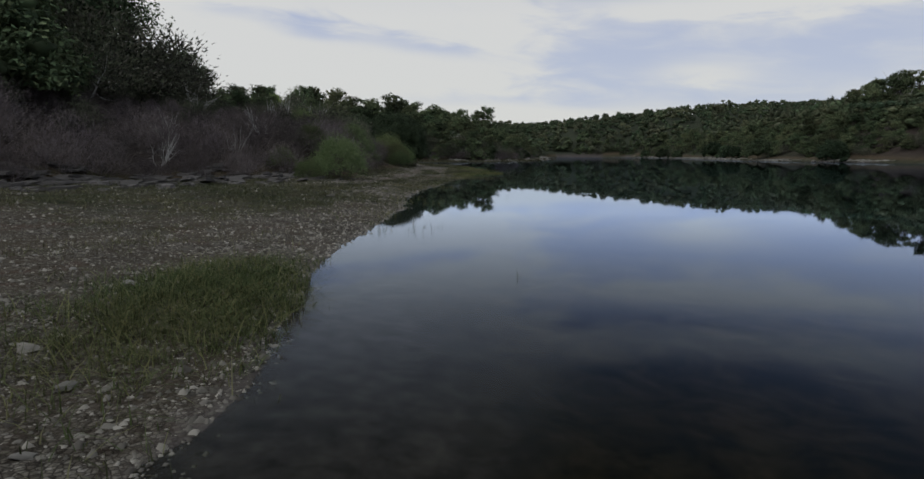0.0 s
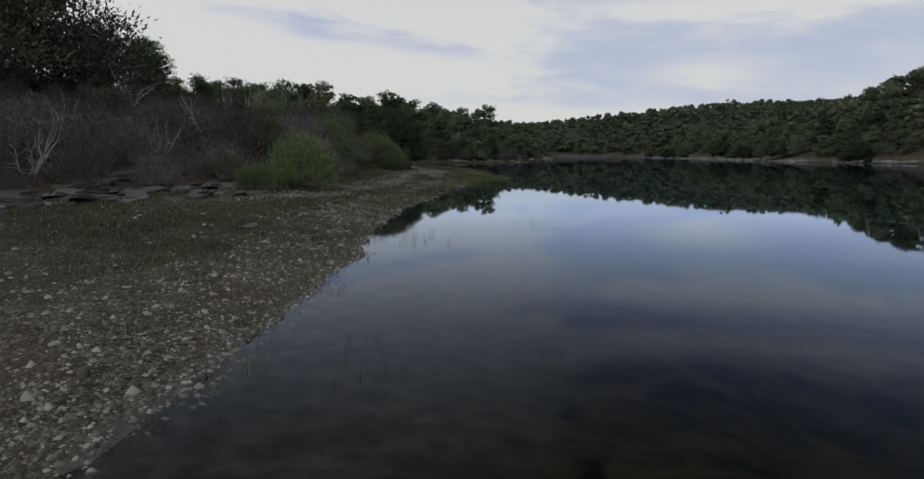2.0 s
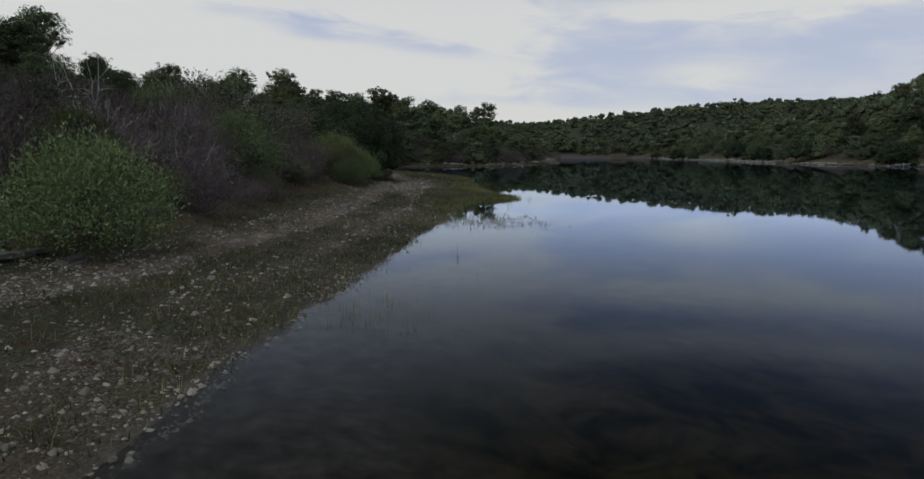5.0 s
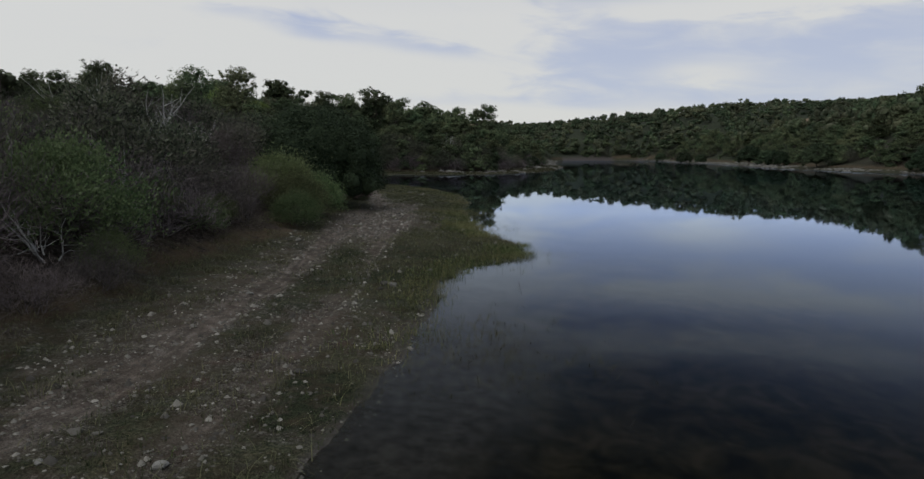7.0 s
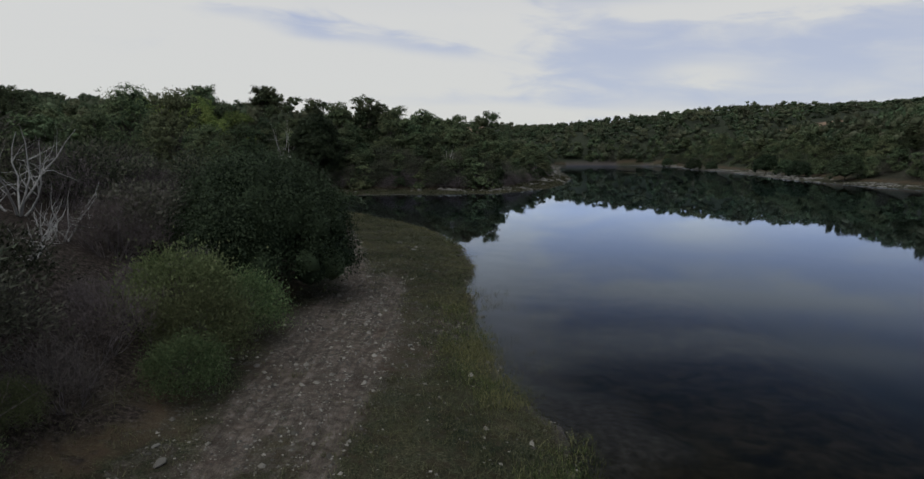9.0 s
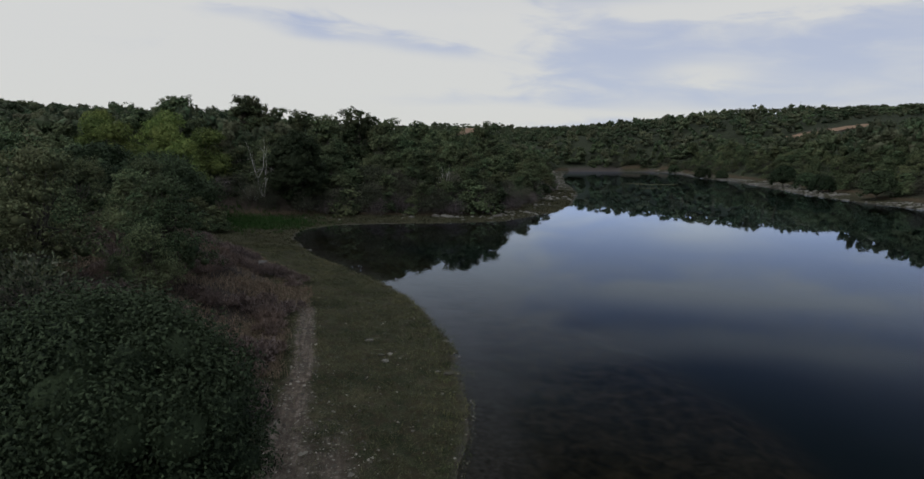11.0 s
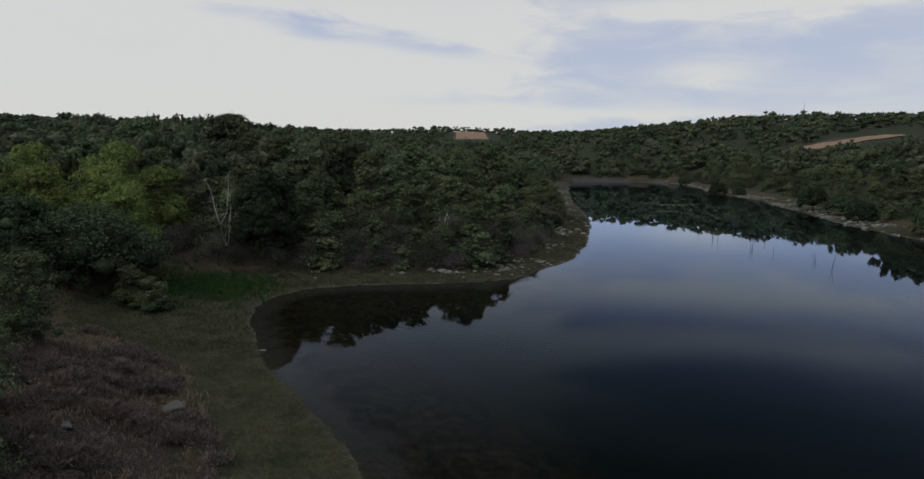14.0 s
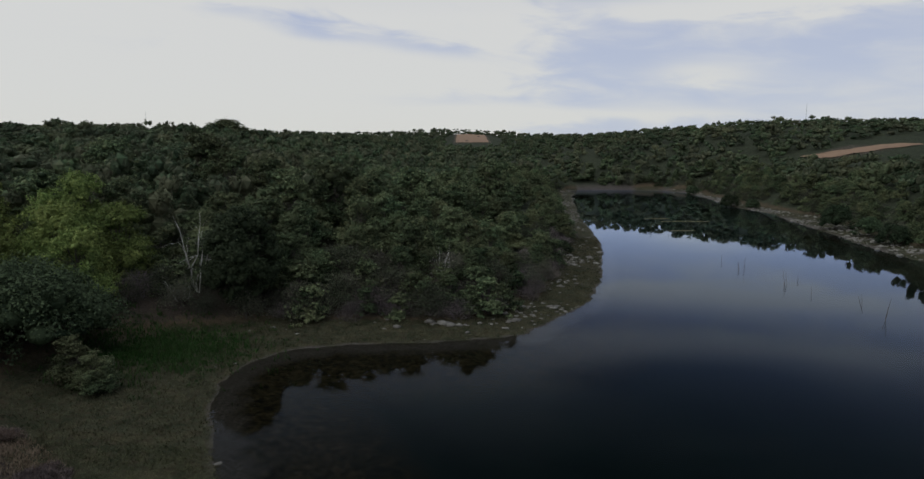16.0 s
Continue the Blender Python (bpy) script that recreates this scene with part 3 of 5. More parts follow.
def crown_mesh(name, rng, boughs, per, leaf, core=0.72, spiky=0.12, up=0.0, thin=0.0, single=False):
    """A crown of many leaf tufts over its boughs, with a dim leafy inside."""
    vs, fs, at = [], [], 0
    bv, bf = ball()
    for c, s in boughs:
        k = max(8, int(per * (s[0] * s[2])))
        if thin:
            d = unit_vectors(rng, k)
            d[:, 2] = np.where(d[:, 2] < -0.35, -d[:, 2], d[:, 2])
            r = 0.82 + spiky * np.abs(rng.normal(size=(k, 1))) * 2.0 - 0.25 * rng.uniform(0, 1, (k, 1)) ** 3
            p = c + d * s * r
            p[:, 2] += up * rng.uniform(0, 1, k) ** 3
            v, f = sprigs(rng, p, d * 0.7 + rng.normal(scale=0.45, size=(k, 3)) + [0, 0, 0.55], leaf, leaf * thin)
        else:
            p, d = tuft_leaves(rng, c, s, k, spiky)
            p[:, 2] += up * rng.uniform(0, 1, k) ** 3
            v, f = cards(rng, p, d, leaf, single=single)
            if not single:
                f = f.reshape(-1, 3)
        vs.append(v)
        fs.append(f + at)
        at += len(v)
        if core > 0:
            v = c + bv * s * core * (1 + 0.18 * np.sin(bv[:, :1] * 7 + c[0] * 5) * np.cos(bv[:, 1:2] * 6 + c[1] * 3))
            vs.append(v)
            fs.append(bf + at)
            at += len(v)
    return quick_mesh(name, np.concatenate(vs), np.concatenate(fs))


def branch_mesh(name, lines, sides=5):
    """Tapered limbs: each line is a list of (point, radius)."""
    vs, fs, at = [], [], 0
    for line in lines:
        pts = [np.array(p, float) for p, r in line]
        for k, (p, r) in enumerate(line):
            d = pts[min(k + 1, len(pts) - 1)] - pts[max(k - 1, 0)]
            d /= np.linalg.norm(d) + 1e-9
            a = np.cross(d, (0.31, 0.95, 0.1))
            a /= np.linalg.norm(a) + 1e-9
            b = np.cross(d, a)
            for q in range(sides):
                w = 2 * math.pi * q / sides
                vs.append(pts[k] + (a * math.cos(w) + b * math.sin(w)) * r)
        for k in range(len(line) - 1):
            for q in range(sides):
                q2 = (q + 1) % sides
                fs.append((at + k * sides + q, at + k * sides + q2, at + (k + 1) * sides + q2, at + (k + 1) * sides + q))
        at += len(line) * sides
    return quick_mesh(name, vs, fs, True)


def limb(rng, start, direction, length, radius, steps=5, bend=0.25, lift=0.05):
    p, d = np.array(start, float), np.array(direction, float)
    d /= np.linalg.norm(d)
    line = []
    for k in range(steps + 1):
        line.append((p.copy(), radius * (1 - 0.85 * k / steps)))
        d = d + rng.normal(scale=bend, size=3) + np.array([0, 0, lift])
        d /= np.linalg.norm(d)
        p = p + d * length / steps
    return line


def tree_skeleton(rng, tall, low, boughs, radius):
    lean = rng.normal(scale=0.06, size=2)
    top = np.array([lean[0] * tall, lean[1] * tall, tall * 0.75])
    trunk = [((0, 0, -0.3), radius * 1.35), ((lean[0] * 0.3, lean[1] * 0.3, low * 0.5), radius), (tuple(top * 0.6), radius * 0.7), (tuple(top), radius * 0.2)]
    lines = [trunk]
    for c, s in boughs:
        f = rng.uniform(0.3, 0.7)
        a = top * f
        mid = (a + c) / 2 + rng.normal(scale=0.15, size=3) * s[0] + [0, 0, 0.1]
        lines.append([(a, radius * 0.45), (mid, radius * 0.28), (c, radius * 0.10)])
    return lines


def make_tree(name, seed, tall, wide, low, count, per, leaf, mat, label, category, group, spiky=0.12, core=0.72, up=0.0, bark=None, flat=0.8, thin=0.0, lump=None, round_top=None, single=False):
    rng = np.random.default_rng(seed)
    boughs = lobes(rng, count, wide, tall, low, flat, *(lump or ((0.2, 0.44) if tall > 5 else (0.30, 0.52))))
    if round_top:
        boughs = round_top(rng, count, wide, tall)
    top = thing(name, label, category, group)
    part("trunk", branch_mesh(name + "_trunk", tree_skeleton(rng, tall, low, boughs, 0.035 * tall ** 0.9 * 0.6)), bark or BARK, top)
    part("crown", crown_mesh(name + "_crown", rng, boughs, per, leaf, core, spiky, up, thin, single), mat, top)
    return top


def place(ob, x, y, size=1.0, turn=0.0, sink=0.05, wide=1.0):
    z = float(height(x, y)[0]) - sink
    return copy_thing(ob, pose(x, y, z, 0, 0, turn) @ Matrix.Diagonal((size * wide, size * wide, size, 1)))


def set_at(ob, x, y, size=1.0, turn=0.0, sink=0.05, wide=1.0):
    z = float(height(x, y)[0]) - sink
    ob.matrix_basis = pose(x, y, z, 0, 0, turn) @ Matrix.Diagonal((size * wide, size * wide, size, 1))
    return ob


KINDS = []


def clear_unused():
    """Removes the prototypes that were never set down."""
    for kind in KINDS:
        for k, ob in enumerate(kind.made):
            if k not in kind.used:
                for o in (*ob.children_recursive, ob):
                    bpy.data.objects.remove(o)


class Kind:
    """Prototypes of one kind of plant; the first use takes the prototype itself."""

    def __init__(self, prototypes):
        self.made, self.used = prototypes, set()
        KINDS.append(self)

    def put(self, k, *args, **more):
        k %= len(self.made)
        if k in self.used:
            # proportions come from the pose alone
            keep = self.made[k].matrix_basis.copy()
            self.made[k].matrix_basis = Matrix()
            ob = place(self.made[k], *args, **more)
            self.made[k].matrix_basis = keep
            return ob
        self.used.add(k)
        return set_at(self.made[k], *args, **more)


oak_label = "holm oak with a dark, lumpy, grey-green crown on the hillside"
OAKS = Kind([make_tree("oak_tree", 10 + k, 6.0, 2.6, 0.5, 34 + 3 * k, 620, 0.125, OAK, oak_label, "tree", "oaks of the wooded slopes", 0.16, 0.45, single=True) for k in range(6)])
NEAR_OAKS = Kind([make_tree("shore_oak_tree", 90 + k, 6.0, 2.7, 0.4, 52, 560, 0.09, OAK, "grey-green oak with fine leafy boughs above the lane", "tree", "oaks above the lane", 0.22, 0.3) for k in range(4)])
BIG_OAKS = Kind([make_tree("great_oak_tree", 20 + k, 9.5, 4.2, 1.2, 70, 420, 0.11, OAK, "tall dark oak with a broad crown above the beach", "tree", "great oaks over the beach", 0.2, 0.4) for k in range(2)])
SAPLINGS = Kind([make_tree("young_oak_tree", 80 + k, 2.7, 1.3, 0.0, 24, 700, 0.10, OAK, "young oak with low leafy boughs at the edge of the wood", "tree", "young oaks at the wood's edge", 0.2, 0.35, single=True) for k in range(3)])
SCRUBS = Kind([make_tree("scrub_bush", 60 + k, 2.4, 1.5, 0.0, 22, 420, 0.15, SCRUB, "dull grey-green scrub bush among the heath", "bush", "scrub on the banks", 0.28, 0.0, 0.35, thin=0.22) for k in range(4)])
SALLOWS = Kind([make_tree("sallow_bush", 30 + k, 3.0, 1.85, 0.0, 60, 900, 0.075, SALLOW, "rounded dark green sallow bush reaching down to the ground", "bush", "sallows on the shore",
                          0.10, 0.5, 0.1, round_top=dome) for k in range(3)])
GREAT_SALLOW = Kind([make_tree("sallow_bush", 36, 3.9, 3.05, 0.0, 110, 1300, 0.055, SALLOW, "great round dark green sallow bush beside the lane", "bush", "sallows on the shore", 0.10, 0.6, 0.12, round_top=dome),
                     make_tree("sallow_bush", 37, 3.9, 3.05, 0.0, 90, 620, 0.085, SALLOW, "great rounded olive green sallow bush by the inlet", "bush", "sallows on the shore", 0.2, 0.5, 0.35, round_top=dome),
                     make_tree("round_sallow_tree", 38, 7.4, 2.95, 0.2, 130, 640, 0.10, SALLOW, "dark green egg-shaped sallow tree at the inlet", "tree", "sallows on the shore", 0.07, 0.5, 0.1, round_top=egg)])
BROOMS = Kind([make_tree("green_bush", 40 + k, 1.6, 1.15, 0.0, 40, 3600, 0.055, BROOM, "fresh green twiggy bush at the foot of the bank", "bush", "green bushes on the bank",
                         0.24, 0.0, 0.25, thin=0.30, round_top=dome) for k in range(3)])
LIMES = Kind([make_tree("ash_tree", 50 + k, 6.5, 3.0, 0.4, 50, 560, 0.11, LIME, "yellowish green young ash tree at the inlet", "tree", "ashes at the inlet", 0.2, 0.4, 0.3, single=True) for k in range(2)])


def make_heath(seed):
    """Heather and dead bramble: a tangle of purple-grey twigs."""
    rng = np.random.default_rng(seed)
    top = thing("heath_shrub", "purple-grey leafless heath shrub with tangled twigs", "shrub", "heath on the bank")
    lines = []
    for k in range(34):
        a, tilt = rng.uniform(0, 2 * math.pi), rng.uniform(0.1, 1.0)
        d = (math.cos(a) * tilt, math.sin(a) * tilt, 1.0)
        lines.append(limb(rng, (0.25 * math.cos(a), 0.25 * math.sin(a), -0.05), d, rng.uniform(0.7, 1.35), 0.010, 3, 0.28))
    part("stem", branch_mesh("heath_stems", lines, 3), HEATHWOOD, top)
    boughs = lobes(rng, 16, 0.95, 1.1, -0.05, 0.8, 0.22, 0.42)
    part("twig", crown_mesh("heath_twigs", rng, boughs, 2900, 0.17, 0.0, 0.35, 0.25, 0.026), HEATH, top)
    return top


HEATHWOOD = bark_material("heath_wood", (0.06, 0.05, 0.05), (0.20, 0.17, 0.17), 20.0)


HEATHS = Kind([make_heath(70 + k) for k in range(4)])


# ---- plants that stand out, one by one ----
R = np.random.default_rng(5)


def turn():
    return float(R.uniform(0, 360))


# the great round sallow beside the lane and its neighbours
GREAT_SALLOW.put(0, -4.95, 44.5, 0.88, 20, wide=0.98)
GREAT_SALLOW.put(2, -15.4, 95.4, 1.0, 80)
GREAT_SALLOW.put(1, -23.8, 85.8, 1.2, 200, wide=1.15)
SALLOWS.put(0, -27.6, 83.4, 1.6, 130, wide=1.2)
OAKS.put(1, -19.4, 82.2, 0.42, 100, wide=1.2)
OAKS.put(2, -18.0, 81.6, 0.34, 30, wide=1.3)
SALLOWS.put(1, -25.5, 77.5, 1.3, 10, wide=1.1)
for x, y, s in [(-4.4, 22.0, 0.88), (-5.4, 30.1, 1.0), (-4.0, 40.2, 0.8), (-4.8, 39.0, 1.0), (-3.75, 36.9, 0.58), (-4.1, 38.2, 0.8), (-5.6, 33.0, 0.6), (-6.0, 24.5, 0.6), (-8.0, 31.5, 0.8), (-5.7, 31.4, 0.5)]:
    BROOMS.put(int(R.integers(0, 3)), x, y, s, turn())

# bushes at the water on the other bank and on the point
for x, y, s in [(53.5, 88.8, 1.0), (61, 150.5, 1.35), (64, 197, 1.1), (56, 117, 1.3), (12.6, 124.6, 0.6), (66, 190, 0.8), (58, 133, 1.0), (71, 240, 1.0), (57.5, 96, 1.1), (60, 141, 1.0)]:
    SALLOWS.put(int(R.integers(0, 3)), x, y, s, turn(), wide=1.15)

for x, y, s in [(80.2, 122.8, 1.1), (84, 127, 1.2), (77, 118, 0.95), (88, 121, 1.2), (83, 120, 1.1), (86, 124, 1.2), (90, 127, 1.3), (79, 126, 1.05), (93, 122, 1.25), (76, 123, 0.95)]:
    OAKS.put(int(R.integers(0, 6)), x, y, s, turn())
crest = float(height(-88.5, 289)[0])
BIG_OAKS.put(0, -88.5, 289, (25.3 - crest) / 9.5, 70, wide=2.2)
for x, y, s in [(-84.5, 290, 0.72), (-92.5, 288, 0.8), (-81, 291, 0.6)]:
    OAKS.put(int(R.integers(0, 6)), x, y, s * (25.3 - crest) / 6.0, turn(), wide=2.0)
# light green trees round the inlet
for x, y, s in [(-26.3, 92.8, 0.84), (-29.6, 89.5, 0.8), (-30.4, 102, 0.9), (-33, 93, 0.8), (-29.5, 96.5, 0.85), (-23.8, 95.8, 0.8), (-24.5, 91.0, 0.7), (-36, 98, 0.85)]:
    LIMES.put(int(R.integers(0, 2)), x, y, s * 1.13, turn())

# the big oaks above the first beach
BIG_OAKS.put(0, -16.5, 26.6, 0.93, 40)
BIG_OAKS.put(1, -17.8, 21.0, 0.95, 200)
for x, y, s in [(-14.5, 20.5, 0.8), (-13.2, 17.5, 0.75), (-17, 24, 0.9), (-15.8, 22.6, 0.7), (-19.5, 27.5, 0.9), (-18, 18, 0.9), (-15.5, 15, 0.8)]:
    OAKS.put(int(R.integers(0, 6)), x, y, s, turn(), wide=1.2)
for x, y, s in [(-14.2, 26.2, 1.2), (-15.2, 24.6, 1.3), (-13.2, 28.0, 1.1), (-12.4, 25.2, 0.9), (-13.4, 23.4, 1.1), (-12.6, 20.8, 0.9), (-16.5, 29, 1.3), (-14.8, 30.5, 1.1)]:
    SCRUBS.put(int(R.integers(0, 4)), x, y, s, turn(), wide=1.3)
for x, y, s in [(-14.8, 35.6, 0.42), (-11.6, 48.6, 0.45), (-16.4, 69.0, 0.62), (-13.0, 61, 0.5), (-15, 64.5, 0.5), (-18, 63, 0.55), (-20, 56, 0.5), (-16, 50, 0.5), (-24, 76, 0.6)]:
    NEAR_OAKS.put(int(R.integers(0, 4)), x, y, s, turn(), wide=1.1)

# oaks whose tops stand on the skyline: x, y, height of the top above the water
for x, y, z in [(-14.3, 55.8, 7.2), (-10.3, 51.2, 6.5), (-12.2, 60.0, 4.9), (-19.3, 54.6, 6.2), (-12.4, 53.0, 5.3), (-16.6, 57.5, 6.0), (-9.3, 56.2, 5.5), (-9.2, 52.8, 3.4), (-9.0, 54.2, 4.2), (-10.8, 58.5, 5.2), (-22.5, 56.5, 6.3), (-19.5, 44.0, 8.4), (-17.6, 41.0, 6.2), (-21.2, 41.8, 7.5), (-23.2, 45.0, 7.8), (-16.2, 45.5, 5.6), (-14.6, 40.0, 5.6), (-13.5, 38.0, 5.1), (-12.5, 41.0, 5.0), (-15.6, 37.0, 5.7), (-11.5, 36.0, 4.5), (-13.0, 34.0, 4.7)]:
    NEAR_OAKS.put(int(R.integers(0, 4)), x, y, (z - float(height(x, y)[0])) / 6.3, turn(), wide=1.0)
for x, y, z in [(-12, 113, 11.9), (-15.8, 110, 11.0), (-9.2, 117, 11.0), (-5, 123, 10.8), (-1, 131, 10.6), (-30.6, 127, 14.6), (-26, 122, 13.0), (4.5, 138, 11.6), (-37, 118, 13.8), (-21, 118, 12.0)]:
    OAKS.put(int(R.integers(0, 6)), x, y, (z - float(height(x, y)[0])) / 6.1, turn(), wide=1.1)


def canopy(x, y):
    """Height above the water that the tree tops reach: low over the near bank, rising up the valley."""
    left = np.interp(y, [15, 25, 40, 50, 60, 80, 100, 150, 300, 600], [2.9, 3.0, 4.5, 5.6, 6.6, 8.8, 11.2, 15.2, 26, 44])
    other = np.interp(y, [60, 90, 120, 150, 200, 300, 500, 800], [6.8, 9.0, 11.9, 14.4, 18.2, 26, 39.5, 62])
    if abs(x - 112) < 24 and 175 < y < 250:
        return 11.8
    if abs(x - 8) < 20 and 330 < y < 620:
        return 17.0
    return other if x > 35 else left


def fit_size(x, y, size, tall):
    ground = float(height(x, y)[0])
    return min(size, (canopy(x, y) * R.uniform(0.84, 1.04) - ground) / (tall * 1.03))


# heath on the bank of the near shore
taken = []
tries = 0
while len(taken) < 150 and tries < 9000:
    tries += 1
    y = R.uniform(0, 54)
    x = np.interp(y, SHORE[:, 1][:30], SHORE[:, 0][:30]) - R.uniform(2.5, 20)
    sd, w = shore_distance(x, y)
    over = float(sd[0] - w[0])
    if (x + 8.8) ** 2 + (y - 39.8) ** 2 < 4.5 or (x + 10.2) ** 2 + (y - 42.4) ** 2 < 3.5 or y > 49.5:
        continue
    if not (1.3 if 30 < y < 42 else 0.6 if 24 < y < 44 else 0.2) < over < 7 or any((x - a) ** 2 + (y - b) ** 2 < 1.3 for a, b in taken):
        continue
    if (x + 5.0) ** 2 + (y - 45.0) ** 2 < 9:
        continue
    taken.append((x, y))
    low = 0.55 if -8.6 < x < -5.4 and 34.5 < y < 40.5 else 1.0
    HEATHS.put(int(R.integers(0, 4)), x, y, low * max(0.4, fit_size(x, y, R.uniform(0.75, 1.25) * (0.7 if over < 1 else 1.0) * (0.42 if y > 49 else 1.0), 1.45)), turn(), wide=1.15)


# low heath on the stony knoll beside the lane
def low_heath():
    rng = np.random.default_rng(76)
    vs, fs, at = [], [], 0
    for k in range(1500):
        y = rng.uniform(48, 76)
        x = np.interp(y, SHORE[:, 1][:32], SHORE[:, 0][:32]) - rng.uniform(4, 17)
        sd, w = shore_distance(x, y)
        if not -0.2 < sd[0] - w[0] < 9 or bump_noise(x, y, 1.9, 71) < -0.02:
            continue
        size = rng.uniform(0.5, 1.25)
        for c, s in dome(rng, 7, 0.5 * size, 0.40 * size):
            m = int(2100 * s[0] * s[2] / size) + 10
            d = unit_vectors(rng, m)
            d[:, 2] = np.abs(d[:, 2])
            p = c + d * s * rng.uniform(0.5, 1.2, (m, 1)) + [x, y, float(height(x, y)[0])]
            v, f = sprigs(rng, p, d * 0.7 + rng.normal(scale=0.45, size=(m, 3)) + [0, 0, 0.5], 0.14 * size, 0.015 * size)
            vs.append(v)
            fs.append(f + at)
            at += len(v)
    ob = part("low_heath", quick_mesh("low_heath", np.concatenate(vs), np.concatenate(fs)), LOW_HEATH)
    tagged(ob, "low purple-brown heather tufts on the stony knoll", "heather", kind="stuff")


low_heath()


def scatter(count, xr, yr, lo, hi, gap, accept=None):
    """Places between lo and hi metres behind the beach, at least gap apart."""
    out = []
    xs, ys = R.uniform(*xr, 40 * count), R.uniform(*yr, 40 * count)
    sd, w = shore_distance(xs, ys)
    over = sd - w
    ok = (over > lo) & (over < hi)
    if accept is not None:
        ok &= accept(xs, ys)
    for x, y in zip(xs[ok], ys[ok]):
        if len(out) >= count:
            break
        if all((x - a) ** 2 + (y - b) ** 2 > gap * gap for a, b in out):
            out.append((float(x), float(y)))
    return out


def wild(x, y):
    inlet = np.exp(-(((x + 17) / 8) ** 2 + ((y - 84) / 8) ** 2)) < 0.45
    return inlet & (np.abs(x) < np.abs(y) * 0.85 + 12)


# scrub on the near bank, and along the foot of the wooded banks
for x, y in scatter(95, (-24, 0), (3, 74), 2.2, 13, 1.5, wild):
    if (y > 50 and x > -19) or (x + 9.3) ** 2 + (y - 41.2) ** 2 < 6:
        continue
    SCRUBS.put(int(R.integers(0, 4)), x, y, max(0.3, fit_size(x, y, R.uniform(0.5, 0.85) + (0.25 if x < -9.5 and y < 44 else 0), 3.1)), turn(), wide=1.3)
for x, y in scatter(68, (-14, 24), (88, 150), 0.0, 3.2, 1.1, wild):
    HEATHS.put(int(R.integers(0, 4)), x, y, R.uniform(0.7, 1.3), turn(), wide=1.3)
for x, y in scatter(70, (-25, 32), (86, 250), 0.8, 5.5, 1.7, wild):
    SCRUBS.put(int(R.integers(0, 4)), x, y, R.uniform(0.45, 0.9), turn(), wide=1.2)
for x, y in scatter(70, (48, 90), (80, 275), 0.3, 5, 2.0, wild):
    SCRUBS.put(int(R.integers(0, 4)), x, y, R.uniform(0.5, 1.0), turn(), wide=1.2)
for area, lo, hi, gap, count, small, big in [(((-45, 0), (34, 84)), 7.0, 40, 2.8, 85, 0.5, 0.8), (((-40, 32), (88, 260)), 1.2, 20, 3.0, 165, 0.6, 1.1), (((40, 100), (70, 290)), 0.8, 11, 2.7, 125, 0.5, 0.95)]:
    for x, y in scatter(count, *area, lo, hi, gap, wild):
        back, beach = shore_distance(x, y)
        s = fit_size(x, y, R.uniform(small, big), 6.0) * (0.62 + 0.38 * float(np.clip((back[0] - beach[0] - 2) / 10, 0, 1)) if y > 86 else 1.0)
        hidden = (x > -16.5 and 55 < y < 75) or (-19.5 < x < -11.5 and 86 < y < 98) or (-37 < x < -19.5 and 74 < y < 101)
        if s > 0.28 and not hidden:
            OAKS.put(int(R.integers(0, 6)), x, y, s, turn(), wide=R.uniform(1.0, 1.3))


for x, y in scatter(32, (-12, 32), (88, 220), 0.1, 3.5, 2.0, wild):
    SAPLINGS.put(int(R.integers(0, 3)), x, y, R.uniform(0.6, 1.15), turn(), wide=1.2)
for x, y in scatter(50, (48, 90), (80, 275), 0.3, 4, 2.2, wild):
    SAPLINGS.put(int(R.integers(0, 3)), x, y, R.uniform(0.6, 1.2), turn(), wide=1.2)


for x, y, s in [(-6.0, 35.8, 0.42), (-6.8, 37.2, 0.45), (-5.6, 31.4, 0.36), (-7.2, 32.6, 0.5), (-9.6, 38.0, 0.55), (-11.0, 40.4, 0.6), (-7.4, 42.6, 0.6), (-9.8, 45.2, 0.7), (-12.0, 43.6, 0.75)]:
    SCRUBS.put(int(R.integers(0, 4)), x, y, s, turn(), wide=1.4)
# undergrowth round the head of the inlet
for k in range(46):
    x, y = float(R.uniform(-24.5, -9.5)), float(R.uniform(91.5, 101))
    if (abs(x + 15.3) < 3.6 and y < 98.5) or y < 92.5 + (x + 17) * 0.05:
        continue
    if k % 3 == 0:
        SAPLINGS.put(int(R.integers(0, 3)), x, y, R.uniform(0.6, 1.1), turn(), wide=1.3)
    elif k % 3 == 1:
        SCRUBS.put(int(R.integers(0, 4)), x, y, R.uniform(0.5, 0.95), turn(), wide=1.3)
    else:
        HEATHS.put(int(R.integers(0, 4)), x, y, R.uniform(0.9, 1.5), turn(), wide=1.3)
for x, y in scatter(24, (-12, 2), (90, 104), 0.3, 7, 1.3):
    (SAPLINGS if R.uniform() < 0.45 else SCRUBS).put(int(R.integers(0, 4)), x, y, R.uniform(0.6, 1.05), turn(), wide=1.3)
